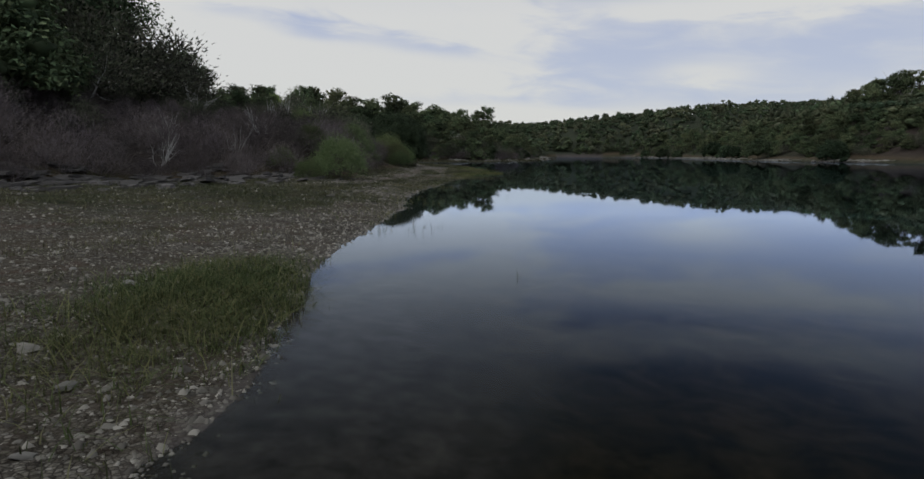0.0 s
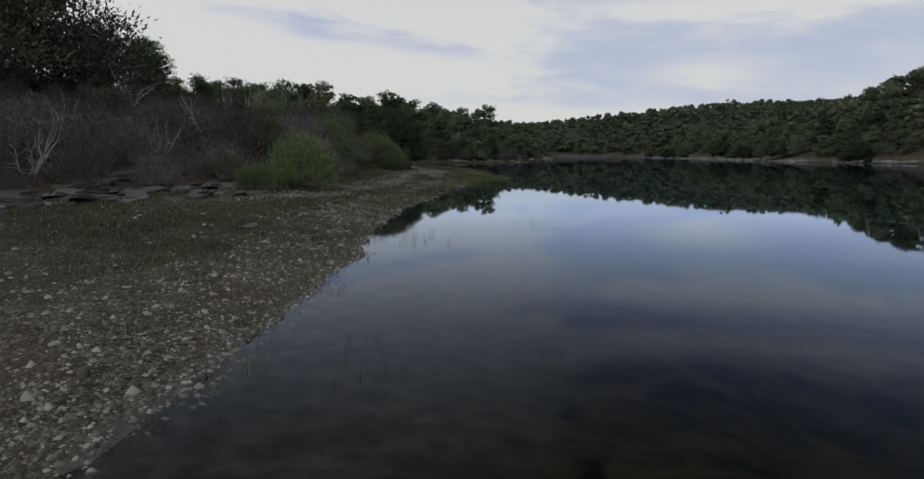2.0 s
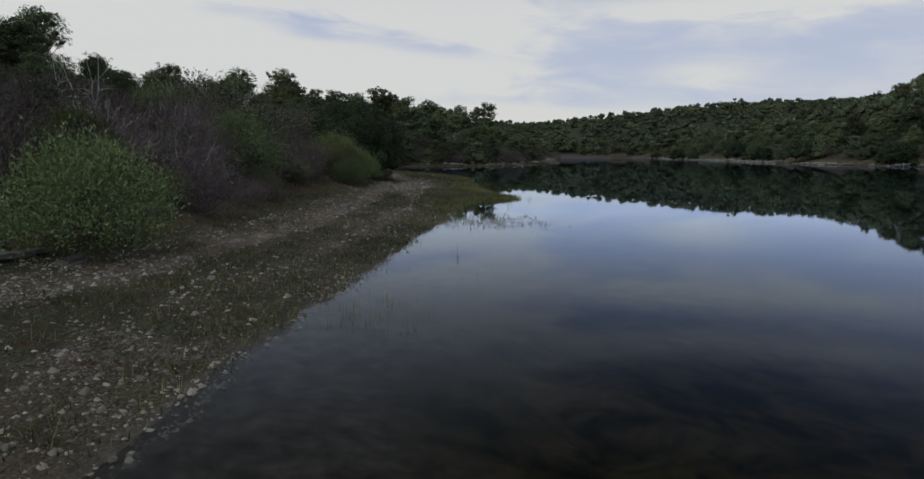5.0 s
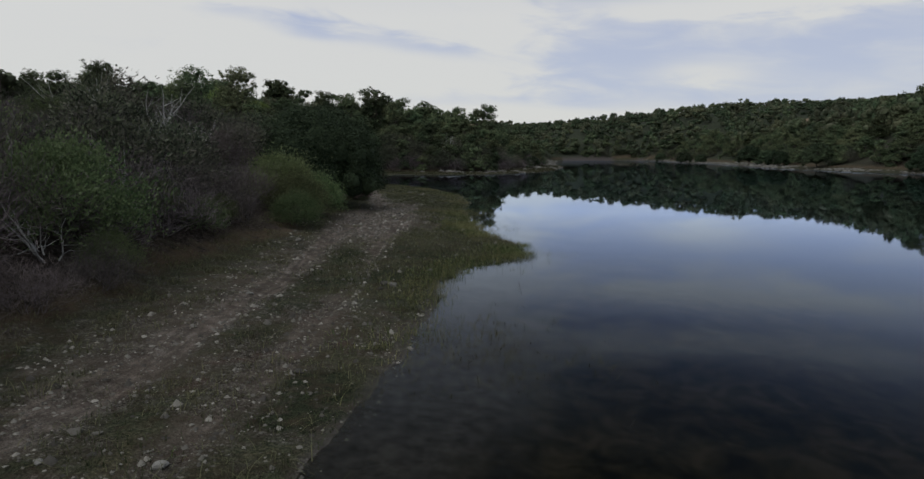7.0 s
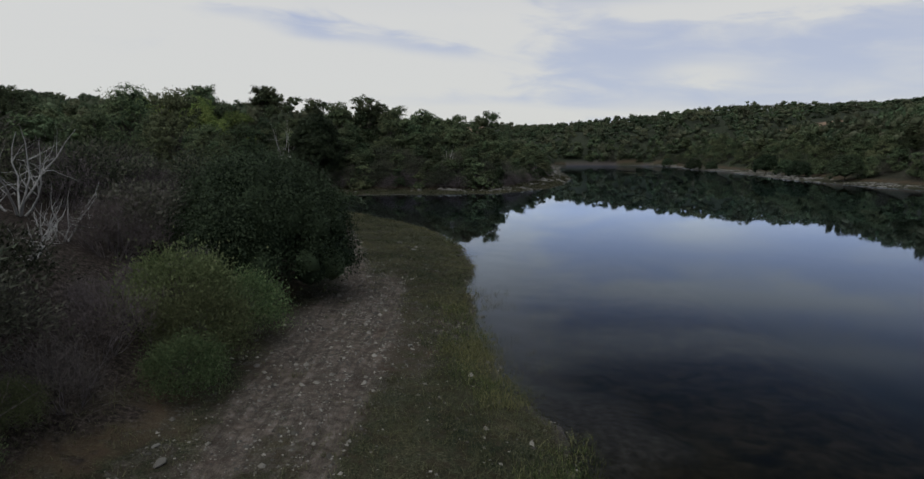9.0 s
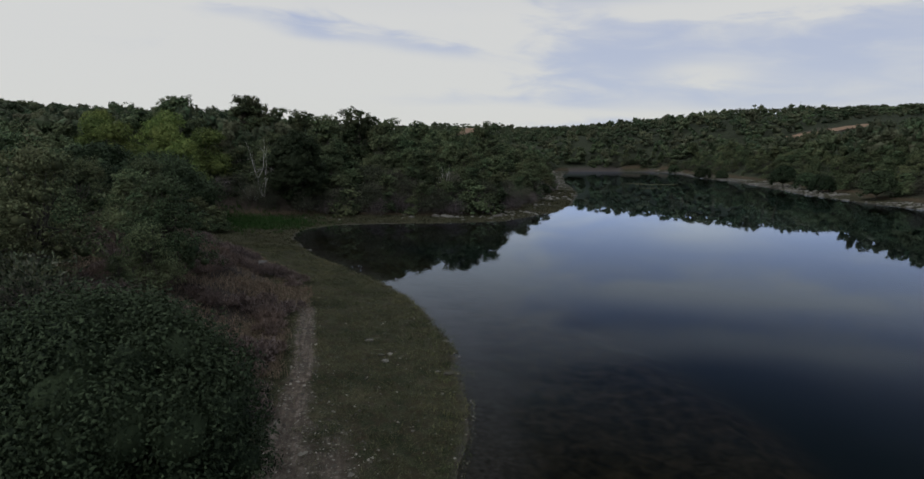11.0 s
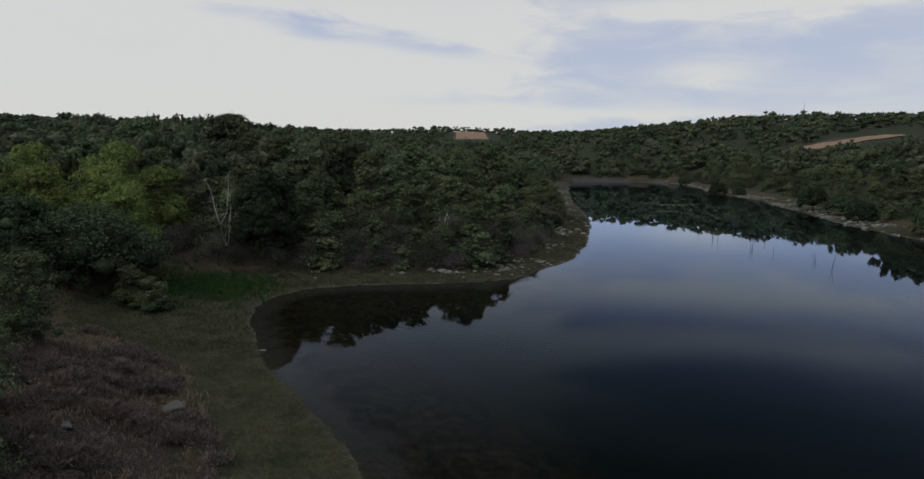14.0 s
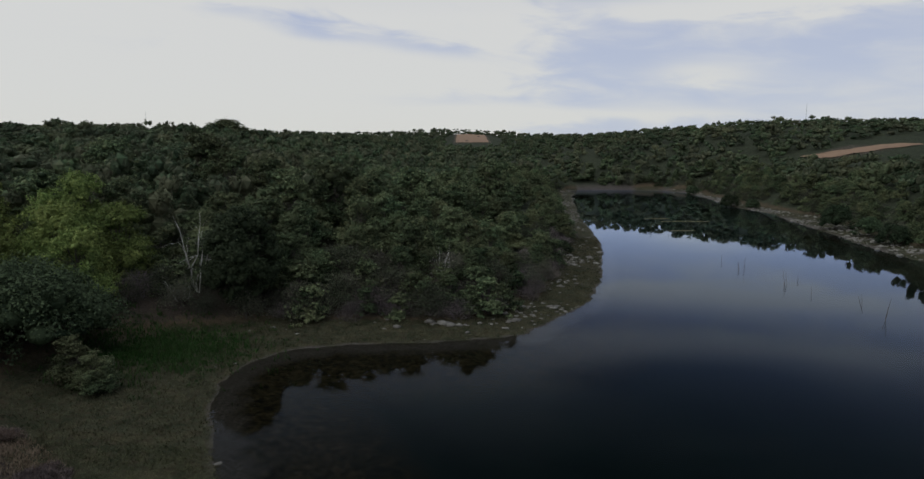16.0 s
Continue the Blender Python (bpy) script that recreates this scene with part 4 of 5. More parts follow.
for x, y, s in [(-20.5, 100.5, 0.85), (-17.0, 101.5, 0.95), (-13.0, 100.5, 0.65), (-22.5, 98.0, 0.75), (-10.5, 98.5, 0.5), (-18.8, 98.6, 0.7), (-28.5, 79.5, 0.6), (-31, 84, 0.8), (-33, 80, 0.7)]:
    OAKS.put(int(R.integers(0, 6)), x, y, s, turn(), wide=1.2)
# leafy sprouts at the foot of the heath beside the lane
for x, y, s in [(-5.0, 20.2, 0.4), (-5.2, 23.3, 0.42), (-4.9, 25.4, 0.36), (-4.7, 29.9, 0.4), (-4.9, 33.8, 0.45), (-5.0, 34.9, 0.38), (-6.2, 28.2, 0.5), (-7.4, 34.4, 0.55), (-6.3, 21.6, 0.45), (-9.4, 35.8, 0.6)]:
    BROOMS.put(int(R.integers(0, 3)), x, y, s, turn())


def crown_pattern(rng, boughs, count):
    """Leaf places and ways of a crown one metre wide and high, the same each time it is set down."""
    ps, ds, cs = [], [], []
    bv, bf = ball()
    for c, s in lobes(rng, boughs, 1.0, 1.0, 0.0, 0.7, 0.26, 0.46):
        s = np.array([s[0], s[0], 0.40 * s[0] + 0.06])
        c[2] = min(c[2], 0.97 - s[2])
        p, d = tuft_leaves(rng, c, s, count // boughs, 0.10)
        ps.append(p)
        ds.append(d)
        lump = c + bv * s * 0.68 * (1 + 0.2 * np.sin(bv[:, :1] * 7 + c[0] * 5) * np.cos(bv[:, 1:2] * 6 + c[1] * 3))
        cs.append(lump[bf].reshape(-1, 3))
    return np.concatenate(ps), np.concatenate(ds), np.concatenate(cs)


def far_woods():
    """All the woods behind, as one mass of crowns."""
    rng = np.random.default_rng(9)
    ranges = [(130, 16, 1050, 0.20), (200, 12, 580, 0.28), (320, 9, 270, 0.42), (800, 8, 160, 0.72)]
    patterns = [[crown_pattern(rng, boughs, count) for k in range(5)] for _, boughs, count, _ in ranges]
    spots = set()
    tries = rng.uniform(0, 1, (70000, 2))
    yy = 60 + 590 * tries[:, 0] ** 1.5
    xx = (tries[:, 1] * 2 - 1) * (yy * 0.80 + 8)
    sd, w = shore_distance(xx, yy)
    over = sd - w
    hz = height(xx, yy)
    places, ways, sizes, tones, insides, inner = [], [], [], [], [], []
    for x, y, o, z in zip(xx, yy, over, hz):
        first = (10 if x > 35 else 18) if y < 260 else 1.5
        if o < first or (abs(x - 114) < 9 and abs(y - 230) < 11) or (abs(x - 8) < 13 and abs(y - 550) < 45):
            continue
        gap = 3.5 + y * 0.0085
        key = (round(x / gap), round(y / gap))
        if key in spots:
            continue
        spots.add(key)
        tall, wide = rng.uniform(4.2, 7.2), rng.uniform(2.2, 3.3) * (1 + y * 0.0015)
        lift = rng.uniform(1.02, 1.07) if rng.uniform() < 0.15 else rng.uniform(0.88, 1.0)
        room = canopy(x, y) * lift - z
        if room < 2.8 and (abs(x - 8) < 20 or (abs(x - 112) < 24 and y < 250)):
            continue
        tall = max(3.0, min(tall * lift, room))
        level = next(k for k, row in enumerate(ranges) if y < row[0])
        p, d, lumps = patterns[level][rng.integers(0, 5)]
        a = rng.uniform(0, 2 * math.pi)
        spin = np.array([(math.cos(a), math.sin(a), 0), (-math.sin(a), math.cos(a), 0), (0, 0, 1)])
        places.append((p @ spin) * (wide, wide, tall) + (x, y, z))
        ways.append(d @ spin)
        sizes.append(np.full(len(p), ranges[level][3] * rng.uniform(0.85, 1.15)))
        insides.append((lumps @ spin) * (wide, wide, tall) + (x, y, z))
        tone = rng.uniform(0, 1, 4)
        tones.append(np.tile(tone, (len(p) * 3, 1)))
        inner.append(np.tile(tone, (len(lumps), 1)))
    v, f = cards(rng, np.concatenate(places), np.concatenate(ways), np.concatenate(sizes), single=True)
    lumps = np.concatenate(insides)
    v, f = np.concatenate([v, lumps]), np.concatenate([f, np.arange(len(lumps)).reshape(-1, 3) + len(v)])
    tones += inner
    mesh = quick_mesh("far_woods", v, f)
    mesh.color_attributes.new("tone", "FLOAT_COLOR", "POINT").data.foreach_set("color", np.concatenate(tones).astype(np.float32).ravel())
    tagged(part("far_woods", mesh, FAR), "dense oak woods covering the hills round the lake", "woods", kind="stuff")


far_woods()


# ================= stones, grass and small things =================
def stone_material(name, a, b):
    mat, n = material(name)
    geo = n.add("ShaderNodeNewGeometry")
    info = n.add("ShaderNodeObjectInfo")
    rnd = n.math("FRACT", n.math("ADD", geo.outputs["Random Per Island"], info.outputs["Random"]))
    pos = geo.outputs["Position"]
    grain = n.noise(pos, 45.0, 5.0, 0.65)
    lichen = n.noise(pos, 7.0, 4.0)
    col = n.mix(n.math("POWER", rnd, 1.7), (*a, 1), (*b, 1))
    col = n.mix(n.ramp(lichen, [(0.5, grey(0)), (0.7, grey(0.5))]), col, (0.10, 0.095, 0.075, 1))
    col = n.mix(n.math("MULTIPLY", grain, 0.5), col, (0.07, 0.065, 0.06, 1))
    finish(n, col, 0.85, grain, 0.5, 0.006)
    return mat


STONE = stone_material("shore_stone", (0.035, 0.030, 0.024), (0.28, 0.255, 0.22))
GRAVEL = stone_material("beach_gravel", (0.036, 0.030, 0.024), (0.31, 0.282, 0.24))
PALE = stone_material("pale_stone", (0.12, 0.11, 0.098), (0.26, 0.245, 0.22))
SLATE = stone_material("ledge_slate", (0.05, 0.044, 0.042), (0.125, 0.112, 0.107))


def stone_mesh(seed, flat=0.45, cuts=1):
    """A broken, slightly rounded stone, one metre across."""
    rng = np.random.default_rng(seed)
    bm = bmesh.new()
    bmesh.ops.create_icosphere(bm, subdivisions=cuts, radius=0.5)
    planes = [(unit_vectors(rng, 1)[0], rng.uniform(0.2, 0.38)) for k in range(7)]
    for v in bm.verts:
        p = np.array(v.co[:])
        for d, r in planes:
            over = float(p @ d) - r
            if over > 0:
                p = p - d * over
        p *= 1 + rng.normal(scale=0.05)
        v.co = (p[0] * 1.15, p[1] * 0.9, p[2] * flat)
    mesh = bpy.data.meshes.new("stone")
    bm.to_mesh(mesh)
    bm.free()
    return mesh


GROUND = bpy.data.objects["ground"]
STONES = [stone_mesh(100 + k, 0.35 + 0.06 * (k % 4), 2 if k < 4 else 1) for k in range(9)]
for mesh in STONES:
    mesh.materials.append(STONE if mesh.name[-1] in "02468e" else PALE)


def lay_stone(x, y, size, k=None, lift=0.25):
    k = int(R.integers(0, 9)) if k is None else k
    ob = new("stone", STONES[k])
    ob.parent = GROUND
    size *= 0.72
    z = float(height(x, y)[0]) + size * 0.35 * lift * 0.5
    ob.matrix_basis = pose(x, y, z, R.uniform(-12, 12), R.uniform(-12, 12), R.uniform(0, 360)) @ Matrix.Scale(size, 4)


# stones that stand out along the shore
for x, y, s in [(-1.78, 12.8, 0.17), (-1.53, 15.6, 0.2), (-1.36, 15.55, 0.22), (-1.36, 15.3, 0.17), (-2.65, 17.45, 0.22), (-2.29, 16.26, 0.18), (-2.17, 17.26, 0.2), (-3.55, 17.5, 0.26),
                (-1.34, 14.3, 0.12), (-6.2, 21.5, 0.25), (-1.82, 14.3, 0.17), (-2.98, 16.7, 0.2), (-2.95, 13.8, 0.34), (-1.94, 12.5, 0.14), (-2.32, 25.2, 0.2), (-2.15, 25.2, 0.15),
                (-2.28, 24.7, 0.13), (-1.5, 24.8, 0.2), (-3.2, 34.9, 0.3), (-0.7, 30.6, 0.2), (-2.58, 29.9, 0.2), (-1.0, 26.7, 0.17), (-0.68, 31.0, 0.3), (-0.52, 30.9, 0.26),
                (0.05, 32.3, 0.22), (-0.46, 33.4, 0.15), (-0.55, 40.0, 0.22), (-3.17, 38.4, 0.25), (-2.2, 54.6, 0.4), (-1.7, 53.1, 0.34), (-1.4, 53.2, 0.3), (-1.5, 52.6, 0.36),
                (0.35, 51.9, 0.5), (0.1, 52.1, 0.3), (0.25, 55.0, 0.42), (-9.2, 74.8, 0.5), (-1.75, 2.6, 0.16), (-2.2, 3.0, 0.2), (-1.5, 2.0, 0.12), (-2.4, 4.4, 0.22)]:
    lay_stone(x, y, s, int(R.integers(0, 4)) if s > 0.15 else None, 0.4)
laid = 40
while laid < 290:
    y = float(R.uniform(0.5, 60)) if laid % 3 else float(R.uniform(0.5, 24))
    x = float(np.interp(y, SHORE[:, 1][:28], SHORE[:, 0][:28]) - R.uniform(0.1, 6.5))
    sd, w = shore_distance(x, y)
    if not 0.05 < sd[0] < w[0] + 0.3:
        continue
    lay_stone(x, y, float(np.clip(R.lognormal(-3.0, 0.45), 0.035, 0.2)))
    laid += 1


def pebbles():
    """Gravel of the beach: small flat chips."""
    rng = np.random.default_rng(21)
    total = 340000
    y = np.where(rng.uniform(size=total) < 0.45, rng.uniform(0.3, 22, total), rng.uniform(0.3, 62, total))
    x = np.interp(y, SHORE[:, 1][:29], SHORE[:, 0][:29]) + 0.25 - rng.uniform(0, 1, total) ** 1.5 * 10.5
    sd, w = shore_distance(x, y)
    g, h, wet, bare = cover_values(x, y)
    keep = (sd > -0.1) & (sd < w + 0.2) & (rng.uniform(size=total) < np.clip(0.75 - 0.75 * g + 0.8 * bare, 0.08, 1) * np.clip(1.15 - y / 70, 0.3, 1))
    x, y = x[keep][:92000], y[keep][:92000]
    z = height(x, y)
    count = len(x)
    size = np.clip(rng.lognormal(-4.1, 0.5, count), 0.009, 0.065) * (1 + y / 40)
    base = np.array([(0.55, 0, 0), (0.1, 0.5, 0), (-0.5, 0.15, 0), (-0.2, -0.45, 0), (0.05, 0.02, 0.30), (0.25, -0.25, 0.24)])
    tris = np.array([(0, 1, 4), (1, 2, 4), (2, 3, 4), (0, 4, 5), (3, 5, 4), (3, 0, 5)])
    a = rng.uniform(0, 6.283, count)
    ca, sa = np.cos(a)[:, None], np.sin(a)[:, None]
    shape = base[None] * rng.uniform(0.7, 1.3, (count, 6, 3)) * size[:, None, None]
    shape[:, :, 2] *= rng.uniform(0.6, 1.7, (count, 1))
    px = shape[:, :, 0] * ca - shape[:, :, 1] * sa + x[:, None]
    py = shape[:, :, 0] * sa + shape[:, :, 1] * ca + y[:, None]
    pz = shape[:, :, 2] + z[:, None] - 0.004
    verts = np.stack([px, py, pz], 2).reshape(-1, 3)
    faces = (np.arange(count)[:, None, None] * 6 + tris[None]).reshape(-1, 3)
    ob = part("gravel", quick_mesh("gravel", verts, faces), GRAVEL)
    tagged(ob, "loose grey and tan gravel chips on the beach", "gravel", kind="stuff")


pebbles()


def blades(rng, x, y, z, tall, wide, lean):
    """One bent blade at each place."""
    count = len(x)
    a = rng.uniform(0, 6.283, count)
    d = np.stack([np.cos(a), np.sin(a), np.zeros(count)], 1)
    b = np.stack([-np.sin(a), np.cos(a), np.zeros(count)], 1)
    root = np.stack([x, y, z - 0.01], 1)
    lean = (lean * np.abs(rng.normal(size=count)) * tall)[:, None]
    up = np.array([0, 0, 1.0]) * tall[:, None]
    mid = root + up * 0.55 + d * lean * 0.3
    tip = root + up * 0.95 + d * lean
    w = b * wide[:, None]
    verts = np.stack([root - w, root + w, mid + w * 0.7, tip, mid - w * 0.7], 1).reshape(-1, 3)
    tris = np.array([(0, 1, 2), (0, 2, 4), (4, 2, 3)])
    faces = (np.arange(count)[:, None, None] * 5 + tris[None]).reshape(-1, 3)
    return verts, faces


def grow(name, label, mat, x, y, per, tall, wide, lean, spread, seed, floor=None):
    rng = np.random.default_rng(seed)
    count = len(x)
    size = rng.uniform(0.55, 1.3, count)
    xx = np.repeat(x, per) + rng.normal(scale=spread, size=count * per)
    yy = np.repeat(y, per) + rng.normal(scale=spread, size=count * per)
    zz = height(xx, yy) if floor is None else np.full(len(xx), floor)
    tt = np.repeat(size, per) * rng.uniform(0.5, 1.2, count * per) * tall
    ww = wide * rng.uniform(0.6, 1.3, count * per) * (1 + yy / 70)
    v, f = blades(rng, xx, yy, zz, tt, ww, lean)
    tagged(part(name, quick_mesh(name, v, f), mat), label, "grass", kind="stuff")


def sward():
    rng = np.random.default_rng(31)
    total = 110000
    y = rng.uniform(0.2, 76, total)
    x = np.interp(y, SHORE[:, 1][:33], SHORE[:, 0][:33]) + 0.3 - rng.uniform(0, 1, total) ** 1.2 * 9
    sd, w = shore_distance(x, y)
    g, h, wet, bare = cover_values(x, y)
    clump = bump_noise(x, y, 0.55, 41) * 0.6 + bump_noise(x, y, 0.2, 42) * 0.4
    keep = (sd > -0.05) & (sd < w + 1.0) & (rng.uniform(size=total) < np.clip(1.4 * g - 0.42 + 1.5 * clump, 0.012, 0.95) * np.clip(0.6 + y / 16, 0, 1))
    x, y = x[keep][:26000], y[keep][:26000]
    grow("shore_grass", "sparse dry green grass tufts on the stony beach", GRASS, x, y, 6, 0.085, 0.0028, 1.5, 0.07, 32)
    # lush patch at the first bend, and the fringe along the edge
    px, py = rng.normal(-1.75, 0.38, 1500), rng.normal(4.2, 0.75, 1500)
    sd, w = shore_distance(px, py)
    ok = sd > 0.0
    grow("lush_grass", "thick green grass patch by the water's edge", REED, px[ok], py[ok], 8, 0.105, 0.003, 2.0, 0.05, 33)
    total = 20000
    y = rng.uniform(7, 62, total)
    x = np.interp(y, SHORE[:, 1][:30], SHORE[:, 0][:30]) + rng.normal(-0.25, 0.38, total)
    sd, w = shore_distance(x, y)
    strong = np.exp(-((y - 35) / 3.2) ** 2) + 0.8 * np.exp(-((y - 41) / 2.5) ** 2) + 0.06 * np.exp(-((y - 29) / 2.0) ** 2) + 0.035 + 0.05 * np.clip((y - 24) / 10, 0, 1)
    patch = bump_noise(x, y, 1.1, 43)
    keep = (sd > -0.35) & (sd < 1.3) & (rng.uniform(size=total) < strong * np.clip(0.6 + patch, 0, 1))
    grow("fringe_grass", "bright green marsh grass along the waterline", REED, x[keep][:5000], y[keep][:5000], 6, 0.115, 0.003, 1.0, 0.09, 34)
    # thin rushes standing in the shallows
    total = 5000
    y = rng.uniform(3, 46, total)
    x = np.interp(y, SHORE[:, 1][:26], SHORE[:, 0][:26]) + np.abs(rng.normal(0.0, 0.55, total))
    sd, w = shore_distance(x, y)
    patch = bump_noise(x, y, 1.6, 44)
    keep = (sd < 0.05) & (rng.uniform(size=total) < np.clip(patch * 1.3 - 0.05, 0, 1))
    grow("rushes", "thin upright rushes standing in shallow water", REED, x[keep][:520], y[keep][:520], 3, 0.17, 0.0017, 0.35, 0.05, 35, -0.03)
    # last year's grass, lying on the water
    px, py = rng.normal(1.0, 0.6, 110), rng.normal(27.6, 0.8, 110)
    sd, w = shore_distance(px, py)
    ok = sd < 0.1
    grow("matted_grass", "limp olive grass lying on the shallow water", GRASS, px[ok], py[ok], 6, 0.10, 0.0035, 3.2, 0.07, 39, -0.01)
    px, py = rng.normal(-18.0, 3.0, 1900), rng.normal(88.2, 2.4, 1900)
    grow("inlet_grass", "fresh bright green grass at the head of the inlet", BRIGHT, px, py, 6, 0.3, 0.010, 0.6, 0.15, 37)
    # dry straw between the heather of the knoll
    total = 30000
    y = rng.uniform(47, 76, total)
    x = np.interp(y, SHORE[:, 1][:33], SHORE[:, 0][:33]) - rng.uniform(4, 17, total)
    sd, w = shore_distance(x, y)
    keep = (sd - w > -0.6) & (sd - w < 9) & (bump_noise(x, y, 1.9, 71) < 0.35) & (rng.uniform(size=total) < np.clip(bump_noise(x, y, 2.7, 72) + 0.6, 0.05, 1))
    grow("straw_grass", "dry straw-coloured grass between the heather", STRAW, x[keep][:13000], y[keep][:13000], 5, 0.2, 0.007, 0.9, 0.1, 38)
    # sparse grass of the far point and the inlet
    total = 70000
    y = rng.uniform(74, 140, total)
    x = rng.uniform(-26, 20, total)
    sd, w = shore_distance(x, y)
    g, h, wet, bare = cover_values(x, y)
    keep = (sd > 0.2) & (sd < w + 1) & (rng.uniform(size=total) < np.clip(g * 1.2, 0, 1))
    grow("meadow_grass", "short green grass of the inlet and the far point", GRASS, x[keep][:11000], y[keep][:11000], 4, 0.12, 0.008, 0.9, 0.16, 36)


sward()


def rubble():
    """Broken pale stones along the far banks."""
    rng = np.random.default_rng(61)
    total = 60000
    y = rng.uniform(84, 262, total)
    x = np.where(rng.uniform(size=total) < 0.5, rng.uniform(-14, 34, total), rng.uniform(48, 76, total))
    sd, w = shore_distance(x, y)
    band = np.exp(-((sd - w * 0.75) / 1.3) ** 2) + 0.25 * (sd < w) + 0.7 * (x > 40) * np.exp(-((sd - 1.0) / 0.9) ** 2)
    keep = (sd > 0.1) & (sd < w + 1.6) & (rng.uniform(size=total) < band * np.clip(0.5 + bump_noise(x, y, 6, 62), 0.05, 1))
    x, y = x[keep][:5000], y[keep][:5000]
    z = height(x, y)
    bv, bf = ball(1)
    size = np.clip(rng.lognormal(-2.0, 0.55, len(x)), 0.06, 0.5)[:, None, None]
    shape = bv[None] * size * rng.uniform(0.6, 1.2, (len(x), len(bv), 1)) * np.array([1.2, 0.9, 0.5])
    verts = (shape + np.stack([x, y, z + 0.02], 1)[:, None]).reshape(-1, 3)
    faces = (np.arange(len(x))[:, None, None] * len(bv) + bf[None]).reshape(-1, 3)
    tagged(part("shore_rubble", quick_mesh("shore_rubble", verts, faces), PALE), "broken pale stones strewn along the banks", "stones", kind="stuff")


rubble()


# layered slate at the foot of the first bank
def slab(seed):
    rng = np.random.default_rng(seed)
    top = thing("rock_ledge", "weathered layered slate ledge at the foot of the bank", "rock", "slate ledges")
    z = -0.12
    for k in range(3):
        m = 11
        a = np.linspace(0, 2 * math.pi, m, endpoint=False) + rng.uniform(-0.2, 0.2, m)
        r = rng.uniform(0.5, 1.0, m) * (1 - 0.2 * k)
        ring = np.stack([r * np.cos(a) + rng.normal() * 0.15, r * np.sin(a) * rng.uniform(0.35, 0.6) + rng.normal() * 0.1], 1)
        t = rng.uniform(0.05, 0.11)
        lean, roll = rng.normal() * 0.10, rng.normal() * 0.08
        bm = bmesh.new()
        low = [bm.verts.new((*p, z + p[0] * lean + p[1] * roll)) for p in ring]
        face = bm.faces.new(low)
        up = bmesh.ops.extrude_face_region(bm, geom=[face])
        for v in [v for v in up["geom"] if isinstance(v, bmesh.types.BMVert)]:
            v.co.z += t * rng.uniform(0.6, 1.3)
            v.co.x *= rng.uniform(0.84, 1.0)
            v.co.y *= rng.uniform(0.8, 1.0)
        bmesh.ops.recalc_face_normals(bm, faces=bm.faces[:])
        bmesh.ops.triangulate(bm, faces=[f for f in bm.faces if len(f.verts) > 4])
        mesh = bpy.data.meshes.new("slate_sheet")
        bm.to_mesh(mesh)
        bm.free()
        part("slate_sheet", mesh, SLATE, top)
        z += t * 0.8
    return top


LEDGES = Kind([slab(200 + k) for k in range(4)])
for k in range(170):
    y = R.uniform(8, 21.5)
    sd_edge = np.interp(y, SHORE[:, 1][:20], SHORE[:, 0][:20]) - np.interp(y, SHORE[:, 1][:20], SHORE[:, 2][:20])
    LEDGES.put(k, float(sd_edge + R.normal(0.3, 0.6)), float(y), R.uniform(0.25, 0.7), R.uniform(-50, 50) + 75, sink=0.0, wide=R.uniform(0.9, 1.5))
for x, y, s in [(-10.1, 66.4, 1.2), (-11.8, 69.4, 1.0), (-8.7, 64.7, 0.7), (-9.2, 65.6, 0.9), (-12.6, 66.8, 0.8), (-10.9, 62.4, 0.7), (-13.8, 70.5, 0.9), (-9.6, 60.2, 0.6), (-11.6, 58.4, 0.6), (-3.1, 13.7, 0.28)]:
    LEDGES.put(int(R.integers(0, 4)), x, y, s, R.uniform(-40, 40))


# bleached dead shrubs and driftwood
def dead_shrub(seed, tall, count, label, name="dead_shrub", spread=0.6):
    rng = np.random.default_rng(seed)
    lines = []
    for k in range(count):
        a = rng.uniform(0, 2 * math.pi)
        d = (math.cos(a) * spread, math.sin(a) * spread, 1.0)
        stem = limb(rng, (0.05 * math.cos(a), 0.05 * math.sin(a), -0.1), d, tall * rng.uniform(0.7, 1.1), 0.019 * tall ** 0.5, 6, 0.22)
        lines.append(stem)
        for p, r in stem[2:5]:
            for j in range(2):
                e = rng.normal(size=3) + [0, 0, 0.5]
                lines.append(limb(rng, p, e, tall * rng.uniform(0.2, 0.4), r * 0.6, 4, 0.3))
    top = thing(name, label, "dead wood", "bleached dead shrubs")
    part("branch", branch_mesh(name, lines, 4), DEAD, top)
    return top


